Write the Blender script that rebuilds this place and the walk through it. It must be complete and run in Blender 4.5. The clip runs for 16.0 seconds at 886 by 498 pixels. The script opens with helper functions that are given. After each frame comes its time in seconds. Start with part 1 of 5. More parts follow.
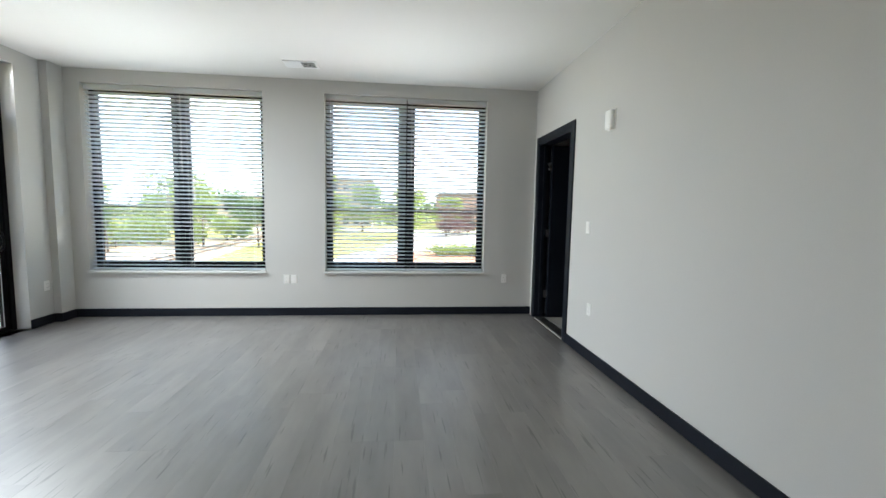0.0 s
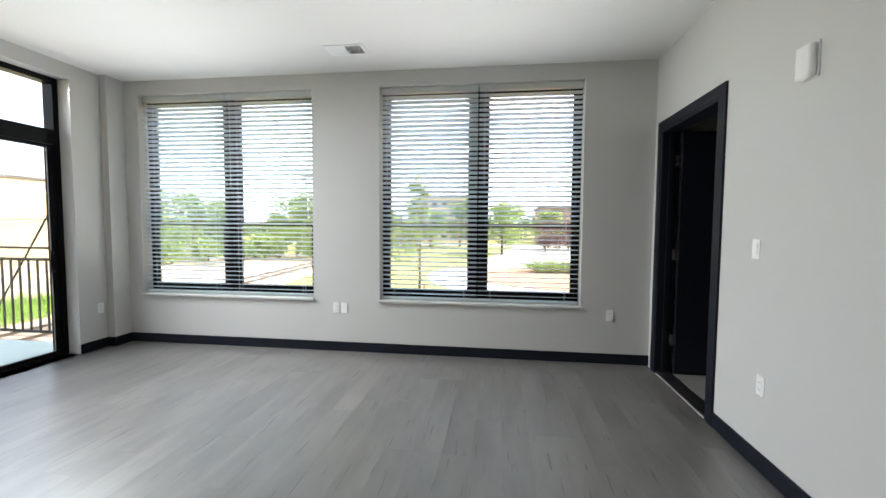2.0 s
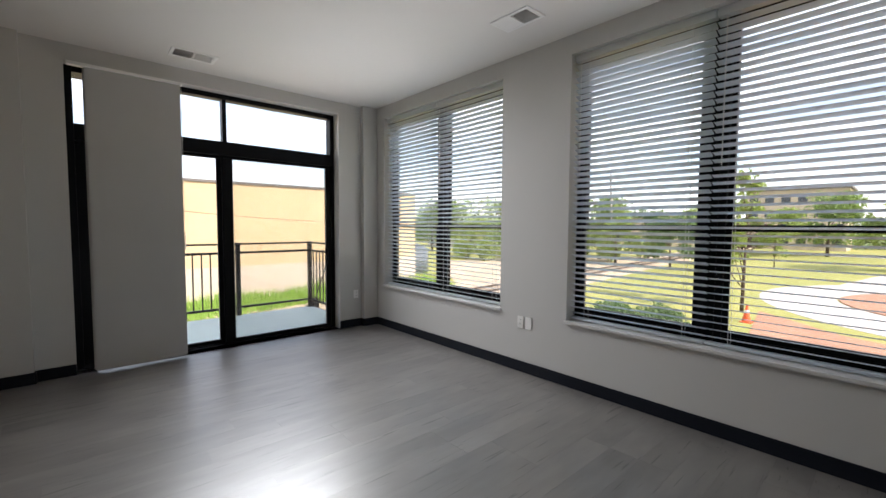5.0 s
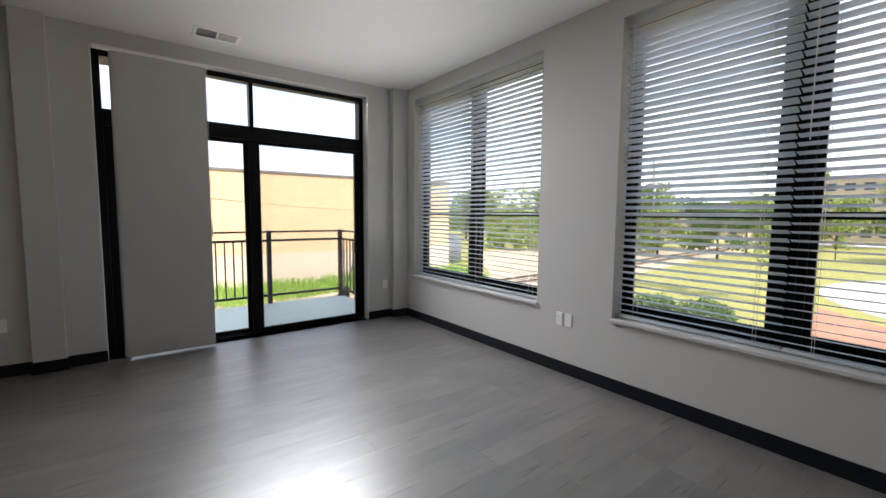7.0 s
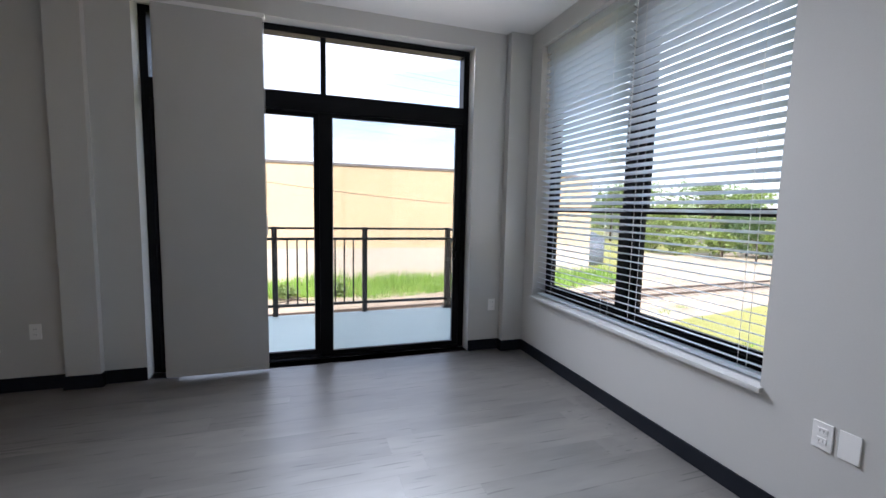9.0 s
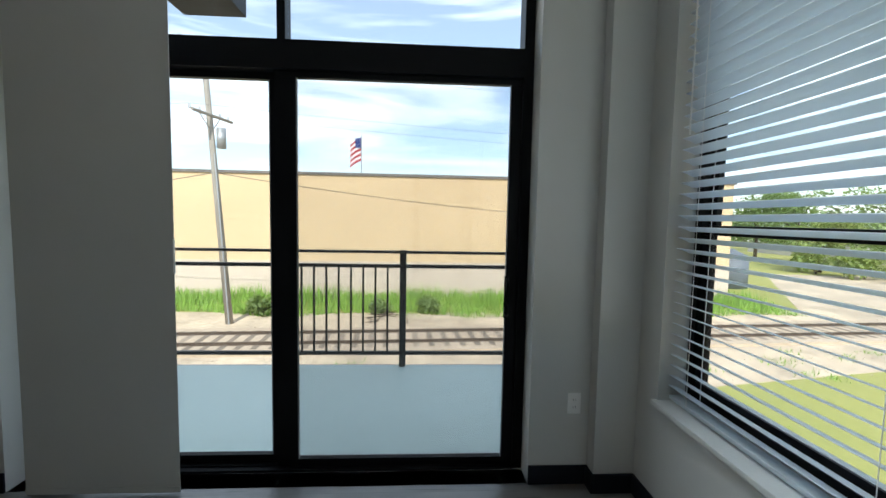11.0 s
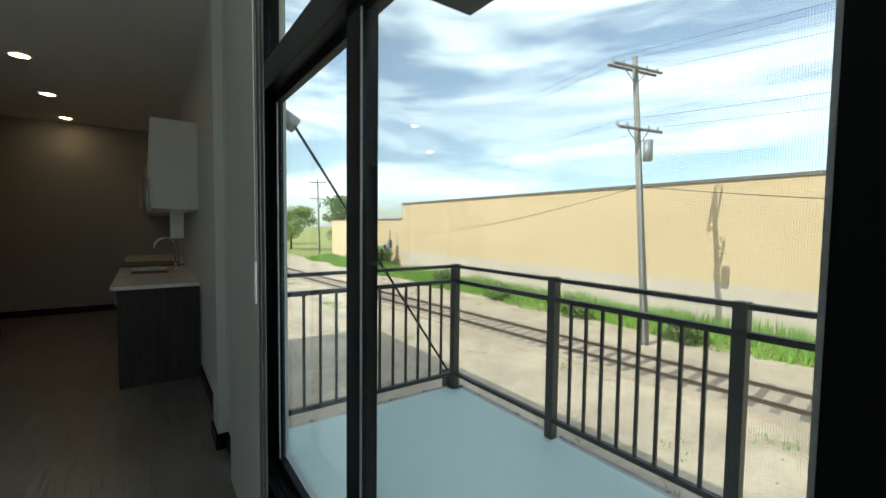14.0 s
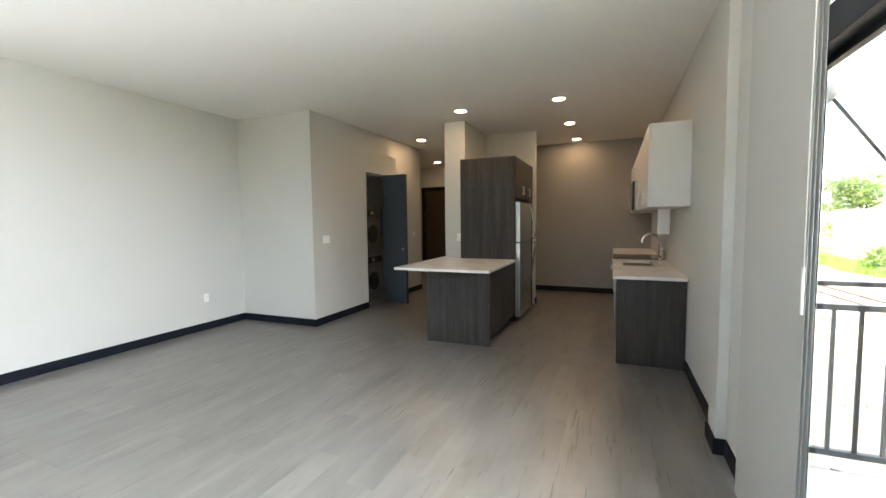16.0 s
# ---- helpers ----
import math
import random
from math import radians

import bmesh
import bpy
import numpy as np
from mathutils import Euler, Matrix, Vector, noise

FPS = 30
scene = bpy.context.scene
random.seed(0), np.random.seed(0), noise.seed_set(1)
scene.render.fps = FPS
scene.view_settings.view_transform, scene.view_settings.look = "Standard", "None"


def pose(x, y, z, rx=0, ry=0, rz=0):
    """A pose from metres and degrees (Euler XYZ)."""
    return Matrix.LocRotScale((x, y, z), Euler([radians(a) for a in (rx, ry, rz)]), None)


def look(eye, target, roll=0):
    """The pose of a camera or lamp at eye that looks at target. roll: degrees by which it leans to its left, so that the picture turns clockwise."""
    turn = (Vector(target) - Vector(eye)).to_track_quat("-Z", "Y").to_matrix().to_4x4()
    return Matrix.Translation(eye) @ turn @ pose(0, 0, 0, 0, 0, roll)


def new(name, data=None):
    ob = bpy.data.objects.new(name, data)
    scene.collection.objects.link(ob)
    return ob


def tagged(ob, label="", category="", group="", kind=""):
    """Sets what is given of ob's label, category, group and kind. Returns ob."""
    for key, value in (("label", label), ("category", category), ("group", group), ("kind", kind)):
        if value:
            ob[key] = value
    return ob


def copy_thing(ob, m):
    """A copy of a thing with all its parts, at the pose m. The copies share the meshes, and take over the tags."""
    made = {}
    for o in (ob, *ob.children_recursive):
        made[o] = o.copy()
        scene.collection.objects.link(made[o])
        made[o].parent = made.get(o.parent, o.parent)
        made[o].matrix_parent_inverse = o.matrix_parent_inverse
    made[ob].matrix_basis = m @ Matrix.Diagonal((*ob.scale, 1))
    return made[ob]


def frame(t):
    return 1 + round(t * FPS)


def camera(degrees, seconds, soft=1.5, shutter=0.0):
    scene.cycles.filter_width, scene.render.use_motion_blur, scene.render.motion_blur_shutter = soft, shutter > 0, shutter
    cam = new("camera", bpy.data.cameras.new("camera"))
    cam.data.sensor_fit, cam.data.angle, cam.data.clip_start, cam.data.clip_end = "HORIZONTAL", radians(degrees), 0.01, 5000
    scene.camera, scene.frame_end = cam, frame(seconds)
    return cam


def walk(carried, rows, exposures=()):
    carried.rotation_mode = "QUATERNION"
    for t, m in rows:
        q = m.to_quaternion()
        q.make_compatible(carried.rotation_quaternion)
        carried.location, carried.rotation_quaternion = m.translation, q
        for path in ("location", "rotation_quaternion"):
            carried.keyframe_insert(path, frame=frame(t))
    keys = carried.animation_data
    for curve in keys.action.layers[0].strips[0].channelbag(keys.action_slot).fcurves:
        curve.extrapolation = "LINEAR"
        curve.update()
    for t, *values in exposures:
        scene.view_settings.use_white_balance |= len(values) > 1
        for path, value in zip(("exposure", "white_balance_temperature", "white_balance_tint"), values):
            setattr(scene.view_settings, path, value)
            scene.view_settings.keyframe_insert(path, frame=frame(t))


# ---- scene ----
cam = camera(93.8, 16.0)

PATH = [
    (0, (0.471, 0.125, 1.415), (0.682, 2.105, 1.234), 1.1),
    (0.5, (0.513, 0.438, 1.395), (0.789, 2.411, 1.226), -0.4),
    (1, (0.616, 0.734, 1.368), (0.836, 2.715, 1.213), -0.9),
    (1.5, (0.722, 1.03, 1.409), (0.747, 3.025, 1.274), 0.2),
    (2, (0.777, 1.322, 1.416), (0.516, 3.302, 1.3), 0.4),
    (2.5, (0.838, 1.567, 1.399), (0.296, 3.489, 1.286), 0.3),
    (3, (1.017, 1.765, 1.389), (0.229, 3.601, 1.285), 0.5),
    (3.5, (1.133, 1.972, 1.388), (0.13, 3.7, 1.286), 0.6),
    (4, (1.185, 2.244, 1.421), (-0.005, 3.849, 1.325), 0.7),
    (4.5, (1.319, 2.436, 1.413), (-0.034, 3.906, 1.309), 0.7),
    (5, (1.494, 2.494, 1.423), (-0.003, 3.816, 1.309), 0.3),
    (7.5, (1.098, 2.876, 1.401), (-0.531, 4.022, 1.229), 0.0),
    (8, (0.795, 3.16, 1.401), (-0.912, 4.185, 1.216), -0.3),
    (8.5, (0.468, 3.447, 1.423), (-1.36, 4.232, 1.212), 0.9),
    (9, (0.079, 3.675, 1.398), (-1.815, 4.29, 1.205), 1.2),
    (11.5, (-1.872, 4.772, 1.446), (-3.865, 4.672, 1.304), 1.1),
    (12, (-2.222, 4.969, 1.44), (-4.183, 4.604, 1.299), 1.2),
    (12.5, (-2.523, 5.089, 1.46), (-4.416, 4.458, 1.321), 1.1),
    (13, (-2.817, 5.118, 1.455), (-4.573, 4.17, 1.33), 0.7),
    (13.5, (-3.068, 5.138, 1.467), (-4.59, 3.846, 1.355), 0.7),
    (14, (-3.231, 5.161, 1.472), (-4.396, 3.539, 1.366), 0.7),
    (14.5, (-3.174, 5.174, 1.477), (-3.895, 3.312, 1.37), 0.6),
    (15, (-3.13, 5.187, 1.491), (-3.31, 3.199, 1.371), 0.1),
    (15.5, (-3.048, 5.201, 1.503), (-2.75, 3.228, 1.375), -0.1),
    (16, (-2.972, 5.171, 1.494), (-2.213, 3.325, 1.359), -0.6),
]
EXPOSURES = [
    (0.0, 2.1, 6400, 10), (1.5, 2.05, 6500, 11), (2.5, 1.95, 6500, 12), (3.5, 1.85, 6500, 14), (4.0, 1.65, 6700, 15), (5.0, 1.12, 6700, 17), (8.0, 1.2, 6500, 18), (9.2, 1.25, 6000, 19),
    (11.3, 0.75, 6100, 2), (12.5, 0.75, 6100, -6), (14.5, 0.75, 6100, -3), (15.0, 1.3, 6300, -2), (15.5, 2.15, 7900, 17), (16.0, 3.0, 6500, 10)]
walk(cam, [(t, look(eye, target, roll)) for t, eye, target, roll in PATH], EXPOSURES)

# ---------------------------------------------------------------- world, sun, sky
SUN_DIR = Vector((7.0, -0.7, 6.0)).normalized()
world = bpy.data.worlds.new("world")
scene.world = world
world.use_nodes = True
wn, wl = world.node_tree.nodes, world.node_tree.links
wn.clear()
w_out = wn.new("ShaderNodeOutputWorld")
w_bg = wn.new("ShaderNodeBackground")
w_sky = wn.new("ShaderNodeTexSky")
w_sky.sky_type = "NISHITA"
w_sky.sun_disc = False
w_sky.sun_elevation = math.asin(SUN_DIR.z)
w_sky.sun_rotation = math.atan2(SUN_DIR.x, SUN_DIR.y)
w_co = wn.new("ShaderNodeTexCoord")
w_map = wn.new("ShaderNodeMapping")
w_map.inputs["Scale"].default_value = (1.0, 0.7, 5.0)
w_map.inputs["Location"].default_value = (0.3, 0.1, 0.4)
w_noise = wn.new("ShaderNodeTexNoise")
w_noise.inputs["Scale"].default_value = 2.2
w_noise.inputs["Detail"].default_value = 7.0
w_noise.inputs["Roughness"].default_value = 0.55
w_noise.inputs["Distortion"].default_value = 0.6
w_ramp = wn.new("ShaderNodeValToRGB")
w_ramp.color_ramp.elements[0].position = 0.45
w_ramp.color_ramp.elements[0].color = (0.17, 0.17, 0.17, 1)
w_ramp.color_ramp.elements[1].position = 0.65
w_ramp.color_ramp.elements[1].color = (0.92, 0.92, 0.92, 1)
w_mix = wn.new("ShaderNodeMixRGB")
w_mix.inputs["Color2"].default_value = (8.5, 8.95, 9.4, 1)
wl.new(w_co.outputs["Generated"], w_map.inputs["Vector"])
wl.new(w_map.outputs["Vector"], w_noise.inputs["Vector"])
wl.new(w_noise.outputs["Fac"], w_ramp.inputs["Fac"])
wl.new(w_ramp.outputs["Color"], w_mix.inputs["Fac"])
wl.new(w_sky.outputs["Color"], w_mix.inputs["Color1"])
wl.new(w_mix.outputs["Color"], w_bg.inputs["Color"])
w_bg.inputs["Strength"].default_value = 0.132
wl.new(w_bg.outputs["Background"], w_out.inputs["Surface"])

sun_data = bpy.data.lights.new("sun", "SUN")
sun_data.energy = 3.2
sun_data.angle = radians(0.53)
sun_data.color = (1.0, 0.95, 0.86)
sun = new("sun", sun_data)
sun.matrix_world = look(SUN_DIR * 60, (0, 0, 0))
CAN_GLOW = 20.0


def sky_lamp(name, a, b, depth, normal, watts, spread=76):
    """An area lamp added in a window's opening from a to b: fill standing in for daylight, on top of the sky's own."""
    d = bpy.data.lights.new(name, "AREA")
    d.shape, d.energy, d.color, d.spread = "RECTANGLE", watts, (0.90, 0.96, 1.0), radians(spread)
    a, b, n = Vector(a), Vector(b), Vector(normal).normalized()
    u = (b - a).normalized()
    d.size, d.size_y = (b - a).length, depth
    ob = new(name, d)
    m = Matrix((u, (-n).cross(u), -n)).transposed().to_4x4()
    m.translation = (a + b) / 2
    ob.matrix_world = m
    return ob


UPIN = math.radians(58)
# added fill lamps: they brighten the room beyond what the sky sends in
sky_lamp("daylight_fill_door", (-3.70, 3.42, 0.06), (-3.70, 5.10, 0.06), 0.08, (math.cos(UPIN), 0, math.sin(UPIN)), 1.4)
sky_lamp("daylight_fill_door", (-3.70, 3.42, 2.875), (-3.70, 5.10, 2.875), 0.06, (math.cos(0.72), 0, -math.sin(0.72)), 21.0, 98)
sky_lamp("daylight_fill_window", (-3.34, 5.700, 0.64), (-1.30, 5.700, 0.64), 0.03, (0, -math.cos(UPIN), math.sin(UPIN)), 2.6)
sky_lamp("daylight_fill_window", (-0.46, 5.700, 0.64), (1.59, 5.700, 0.64), 0.03, (0, -math.cos(UPIN), math.sin(UPIN)), 2.6)


# ---------------------------------------------------------------- materials
def material(name, c1, c2=None, rough=0.6, metal=0.0, scale=6.0, fine=60.0, bump=0.02, stretch=(1, 1, 1), spread=0.0, spec=0.5, rough_var=0.08):
    """A surface with two scales of colour variation, fine relief and uneven gloss."""
    m = bpy.data.materials.new(name)
    m.use_nodes = True
    n, l = m.node_tree.nodes, m.node_tree.links
    b = n["Principled BSDF"]
    c2 = c2 or tuple(v * 0.88 for v in c1)
    co = n.new("ShaderNodeTexCoord")
    mp = n.new("ShaderNodeMapping")
    mp.inputs["Scale"].default_value = stretch
    l.new(co.outputs["Object"], mp.inputs["Vector"])
    big, small = n.new("ShaderNodeTexNoise"), n.new("ShaderNodeTexNoise")
    big.inputs["Scale"].default_value, small.inputs["Scale"].default_value = scale, fine
    big.inputs["Detail"].default_value, small.inputs["Detail"].default_value = 4.0, 3.0
    info = n.new("ShaderNodeObjectInfo")
    add = n.new("ShaderNodeVectorMath")
    add.operation = "ADD"
    mul = n.new("ShaderNodeMath")
    mul.operation = "MULTIPLY"
    mul.inputs[1].default_value = 37.0 if spread else 0.0
    l.new(info.outputs["Random"], mul.inputs[0])
    l.new(mp.outputs["Vector"], add.inputs[0])
    l.new(mul.outputs[0], add.inputs[1])
    for t in (big, small):
        l.new(add.outputs[0], t.inputs["Vector"])
    mean = n.new("ShaderNodeMath")
    mean.operation = "MULTIPLY_ADD"
    mean.inputs[1].default_value = 0.4
    half = n.new("ShaderNodeMath")
    half.operation = "MULTIPLY"
    half.inputs[1].default_value = 0.6
    l.new(big.outputs["Fac"], half.inputs[0])
    l.new(small.outputs["Fac"], mean.inputs[0])
    l.new(half.outputs[0], mean.inputs[2])
    ramp = n.new("ShaderNodeValToRGB")
    ramp.color_ramp.elements[0].position, ramp.color_ramp.elements[1].position = 0.35, 0.65
    ramp.color_ramp.elements[0].color, ramp.color_ramp.elements[1].color = (*c2, 1), (*c1, 1)
    l.new(mean.outputs[0], ramp.inputs["Fac"])
    last = ramp.outputs["Color"]
    if spread:
        hsv = n.new("ShaderNodeHueSaturation")
        rng = n.new("ShaderNodeMapRange")
        rng.inputs["To Min"].default_value, rng.inputs["To Max"].default_value = 1 - spread, 1 + spread
        l.new(info.outputs["Random"], rng.inputs["Value"])
        l.new(rng.outputs["Result"], hsv.inputs["Value"])
        l.new(last, hsv.inputs["Color"])
        last = hsv.outputs["Color"]
    l.new(last, b.inputs["Base Color"])
    rr = n.new("ShaderNodeMapRange")
    rr.inputs["To Min"].default_value, rr.inputs["To Max"].default_value = max(0.02, rough - rough_var), min(1, rough + rough_var)
    l.new(big.outputs["Fac"], rr.inputs["Value"])
    l.new(rr.outputs["Result"], b.inputs["Roughness"])
    b.inputs["Metallic"].default_value = metal
    b.inputs["Specular IOR Level"].default_value = spec
    if bump:
        bp = n.new("ShaderNodeBump")
        bp.inputs["Strength"].default_value = 0.35
        bp.inputs["Distance"].default_value = bump
        l.new(small.outputs["Fac"], bp.inputs["Height"])
        l.new(bp.outputs["Normal"], b.inputs["Normal"])
    return m


def glass_material(name, tint=(0.985, 0.99, 0.985), gloss=0.02):
    m = bpy.data.materials.new(name)
    m.use_nodes = True
    n, l = m.node_tree.nodes, m.node_tree.links
    n.clear()
    out = n.new("ShaderNodeOutputMaterial")
    mix = n.new("ShaderNodeMixShader")
    tr, gl, fr = n.new("ShaderNodeBsdfTransparent"), n.new("ShaderNodeBsdfGlossy"), n.new("ShaderNodeLayerWeight")
    tr.inputs["Color"].default_value = (*tint, 1)
    gl.inputs["Roughness"].default_value = gloss
    fr.inputs["Blend"].default_value = 0.5
    pw, sc = n.new("ShaderNodeMath"), n.new("ShaderNodeMath")
    pw.operation, sc.operation = "POWER", "MULTIPLY_ADD"
    pw.inputs[1].default_value = 4.0
    sc.inputs[1].default_value, sc.inputs[2].default_value = 0.45, 0.025
    l.new(fr.outputs["Facing"], pw.inputs[0])
    l.new(pw.outputs[0], sc.inputs[0])
    l.new(sc.outputs[0], mix.inputs["Fac"])
    l.new(tr.outputs[0], mix.inputs[1])
    l.new(gl.outputs[0], mix.inputs[2])
    l.new(mix.outputs[0], out.inputs["Surface"])
    return m


def screen_material(name):
    """Fine woven insect screen: dark threads with open holes."""
    m = bpy.data.materials.new(name)
    m.use_nodes = True
    n, l = m.node_tree.nodes, m.node_tree.links
    n.clear()
    out = n.new("ShaderNodeOutputMaterial")
    mix = n.new("ShaderNodeMixShader")
    tr, df = n.new("ShaderNodeBsdfTransparent"), n.new("ShaderNodeBsdfDiffuse")
    df.inputs["Color"].default_value = (0.20, 0.205, 0.205, 1)
    co, sp = n.new("ShaderNodeTexCoord"), n.new("ShaderNodeSeparateXYZ")
    l.new(co.outputs["Object"], sp.inputs[0])
    masks = []
    for axis in ("Y", "Z"):
        k, f, c = n.new("ShaderNodeMath"), n.new("ShaderNodeMath"), n.new("ShaderNodeMath")
        k.operation, f.operation, c.operation = "MULTIPLY", "FRACT", "LESS_THAN"
        k.inputs[1].default_value, c.inputs[1].default_value = 1 / 0.0030, 0.24
        l.new(sp.outputs[axis], k.inputs[0])
        l.new(k.outputs[0], f.inputs[0])
        l.new(f.outputs[0], c.inputs[0])
        masks.append(c)
    top, thin = n.new("ShaderNodeMath"), n.new("ShaderNodeMath")
    top.operation, thin.operation = "MAXIMUM", "MULTIPLY_ADD"
    thin.inputs[1].default_value, thin.inputs[2].default_value = 0.12, 0.10
    l.new(masks[0].outputs[0], top.inputs[0])
    l.new(masks[1].outputs[0], top.inputs[1])
    l.new(top.outputs[0], thin.inputs[0])
    l.new(thin.outputs[0], mix.inputs["Fac"])
    l.new(tr.outputs[0], mix.inputs[1])
    l.new(df.outputs[0], mix.inputs[2])
    l.new(mix.outputs[0], out.inputs["Surface"])
    return m


def glow_material(name, color, strength):
    m = bpy.data.materials.new(name)
    m.use_nodes = True
    b = m.node_tree.nodes["Principled BSDF"]
    b.inputs["Base Color"].default_value = (0.9, 0.88, 0.82, 1)
    b.inputs["Emission Color"].default_value = (*color, 1)
    b.inputs["Emission Strength"].default_value = strength
    return m


def translucent(m, share, tint):
    """Lets some of the light through a thin surface."""
    n, l = m.node_tree.nodes, m.node_tree.links
    out = n["Material Output"]
    mix, tr = n.new("ShaderNodeMixShader"), n.new("ShaderNodeBsdfTranslucent")
    tr.inputs["Color"].default_value = (*tint, 1)
    mix.inputs["Fac"].default_value = share
    l.new(n["Principled BSDF"].outputs["BSDF"], mix.inputs[1])
    l.new(tr.outputs["BSDF"], mix.inputs[2])
    l.new(mix.outputs[0], out.inputs["Surface"])
    return m


def floor_material():
    """Grey oak-look vinyl: long streaks along the board, cloudy patches, dark grain nicks."""
    m = material("vinyl_plank", (0.190, 0.179, 0.167), (0.112, 0.107, 0.102), rough=0.37, spec=0.95, scale=1.3, fine=3.4, bump=0.0, stretch=(3.2, 0.8, 1), spread=0.06, rough_var=0.06)
    n, l = m.node_tree.nodes, m.node_tree.links
    b = n["Principled BSDF"]
    b.inputs["IOR"].default_value = 1.72
    link = b.inputs["Base Color"].links[0]
    src = link.from_socket
    co, mp, nz, rp, mx = n.new("ShaderNodeTexCoord"), n.new("ShaderNodeMapping"), n.new("ShaderNodeTexNoise"), n.new("ShaderNodeValToRGB"), n.new("ShaderNodeMixRGB")
    mp.inputs["Scale"].default_value = (62, 3.2, 1)
    info = n.new("ShaderNodeObjectInfo")
    mu, ad = n.new("ShaderNodeMath"), n.new("ShaderNodeVectorMath")
    mu.operation, ad.operation = "MULTIPLY", "ADD"
    mu.inputs[1].default_value = 91.0
    l.new(info.outputs["Random"], mu.inputs[0])
    l.new(co.outputs["Object"], mp.inputs["Vector"])
    l.new(mp.outputs["Vector"], ad.inputs[0])
    l.new(mu.outputs[0], ad.inputs[1])
    l.new(ad.outputs[0], nz.inputs["Vector"])
    nz.inputs["Scale"].default_value, nz.inputs["Detail"].default_value, nz.inputs["Distortion"].default_value = 0.8, 2.0, 0.0
    rp.color_ramp.elements[0].position, rp.color_ramp.elements[1].position = 0.645, 0.695
    rp.color_ramp.elements[0].color, rp.color_ramp.elements[1].color = (0, 0, 0, 1), (0.80, 0.80, 0.80, 1)
    l.new(nz.outputs["Fac"], rp.inputs["Fac"])
    l.new(rp.outputs["Color"], mx.inputs["Fac"])
    l.new(src, mx.inputs["Color1"])
    mx.inputs["Color2"].default_value = (0.050, 0.048, 0.047, 1)
    l.new(mx.outputs["Color"], b.inputs["Base Color"])
    return m


M_WALL = material("wall_paint", (0.605, 0.605, 0.585), (0.575, 0.575, 0.555), rough=0.62, scale=0.7, fine=220, bump=0.0012)
# wall colour about half as bright as M_WALL, for the kitchen's south end
M_WALLDARK = material("darker_wall_paint", (0.32, 0.31, 0.30), (0.295, 0.285, 0.275), rough=0.62, scale=0.7, fine=220, bump=0.0012)
M_CEIL = material("ceiling_paint", (0.80, 0.785, 0.75), (0.775, 0.76, 0.725), rough=0.8, scale=0.8, fine=180, bump=0.0015)
M_TRIM = material("dark_trim_paint", (0.010, 0.013, 0.020), (0.008, 0.010, 0.016), rough=0.5, scale=3, fine=90, bump=0.0006, spec=0.18)
M_ALU = material("black_aluminium", (0.006, 0.0065, 0.008), (0.0045, 0.005, 0.006), rough=0.40, metal=0.0, scale=4, fine=120, bump=0.0002, spec=0.12)
M_FLOOR = floor_material()
M_SUB = material("subfloor", (0.20, 0.19, 0.18), rough=0.8, scale=2)
M_SILL = material("white_sill", (0.66, 0.66, 0.64), (0.61, 0.61, 0.59), rough=0.4, scale=3, fine=80, bump=0.0004)
M_SLAT = material("blind_slat", (0.85, 0.86, 0.86), (0.81, 0.82, 0.82), rough=0.45, scale=5, fine=70, bump=0.0002, spread=0.04)
translucent(M_SLAT, 0.55, (0.76, 0.84, 0.90))
M_FABRIC = material("shade_fabric", (0.52, 0.52, 0.505), (0.485, 0.485, 0.47), rough=0.85, scale=2, fine=420, bump=0.0008)
M_PLASTIC = material("white_plastic", (0.90, 0.90, 0.88), (0.87, 0.87, 0.85), rough=0.35, scale=8, fine=90, bump=0.0)
# near-black: shade of holes put into colour, and real dark trim
M_DARKHOLE = material("hole_shade_and_dark_trim", (0.02, 0.02, 0.02), rough=0.7)
M_STEEL = material("stainless_steel", (0.50, 0.50, 0.505), (0.44, 0.44, 0.445), rough=0.32, metal=1.0, scale=1.0, fine=30, bump=0.0, stretch=(1, 1, 1))
M_CHROME = material("chrome", (0.75, 0.75, 0.76), rough=0.10, metal=1.0, scale=4, bump=0.0, rough_var=0.04)
M_NICKEL = material("satin_nickel", (0.60, 0.59, 0.57), rough=0.3, metal=1.0, scale=9, bump=0.0)
M_CAB = material("dark_woodgrain_laminate", (0.060, 0.054, 0.051), (0.026, 0.024, 0.024), rough=0.55, spec=0.25, scale=2.2, fine=13, bump=0.0006, stretch=(9, 9, 0.55))
M_WHITECAB = material("white_cabinet", (0.72, 0.71, 0.68), (0.68, 0.67, 0.64), rough=0.35, scale=2, fine=90, bump=0.0002)
M_QUARTZ = material("white_quartz", (0.88, 0.87, 0.845), (0.80, 0.79, 0.77), rough=0.18, scale=5, fine=70, bump=0.0)
M_BLACKGLASS = material("black_glass", (0.012, 0.012, 0.013), rough=0.08, scale=3, bump=0.0, rough_var=0.03)
M_GRAPHITE = material("graphite_enamel", (0.075, 0.078, 0.082), rough=0.35, scale=3, bump=0.0)
M_BLUEDOOR = material("slate_blue_door_paint", (0.034, 0.048, 0.064), (0.028, 0.040, 0.053), rough=0.45, scale=2, fine=80, bump=0.0005)
M_BROWNDOOR = material("dark_brown_door", (0.055, 0.034, 0.022), (0.032, 0.020, 0.014), rough=0.45, scale=2, fine=14, bump=0.0006, stretch=(9, 9, 0.6))
M_GLASS = glass_material("window_glass")
M_SCREEN = screen_material("insect_screen")
M_CAN = glow_material("lamp_disc", (1.0, 0.66, 0.36), CAN_GLOW)
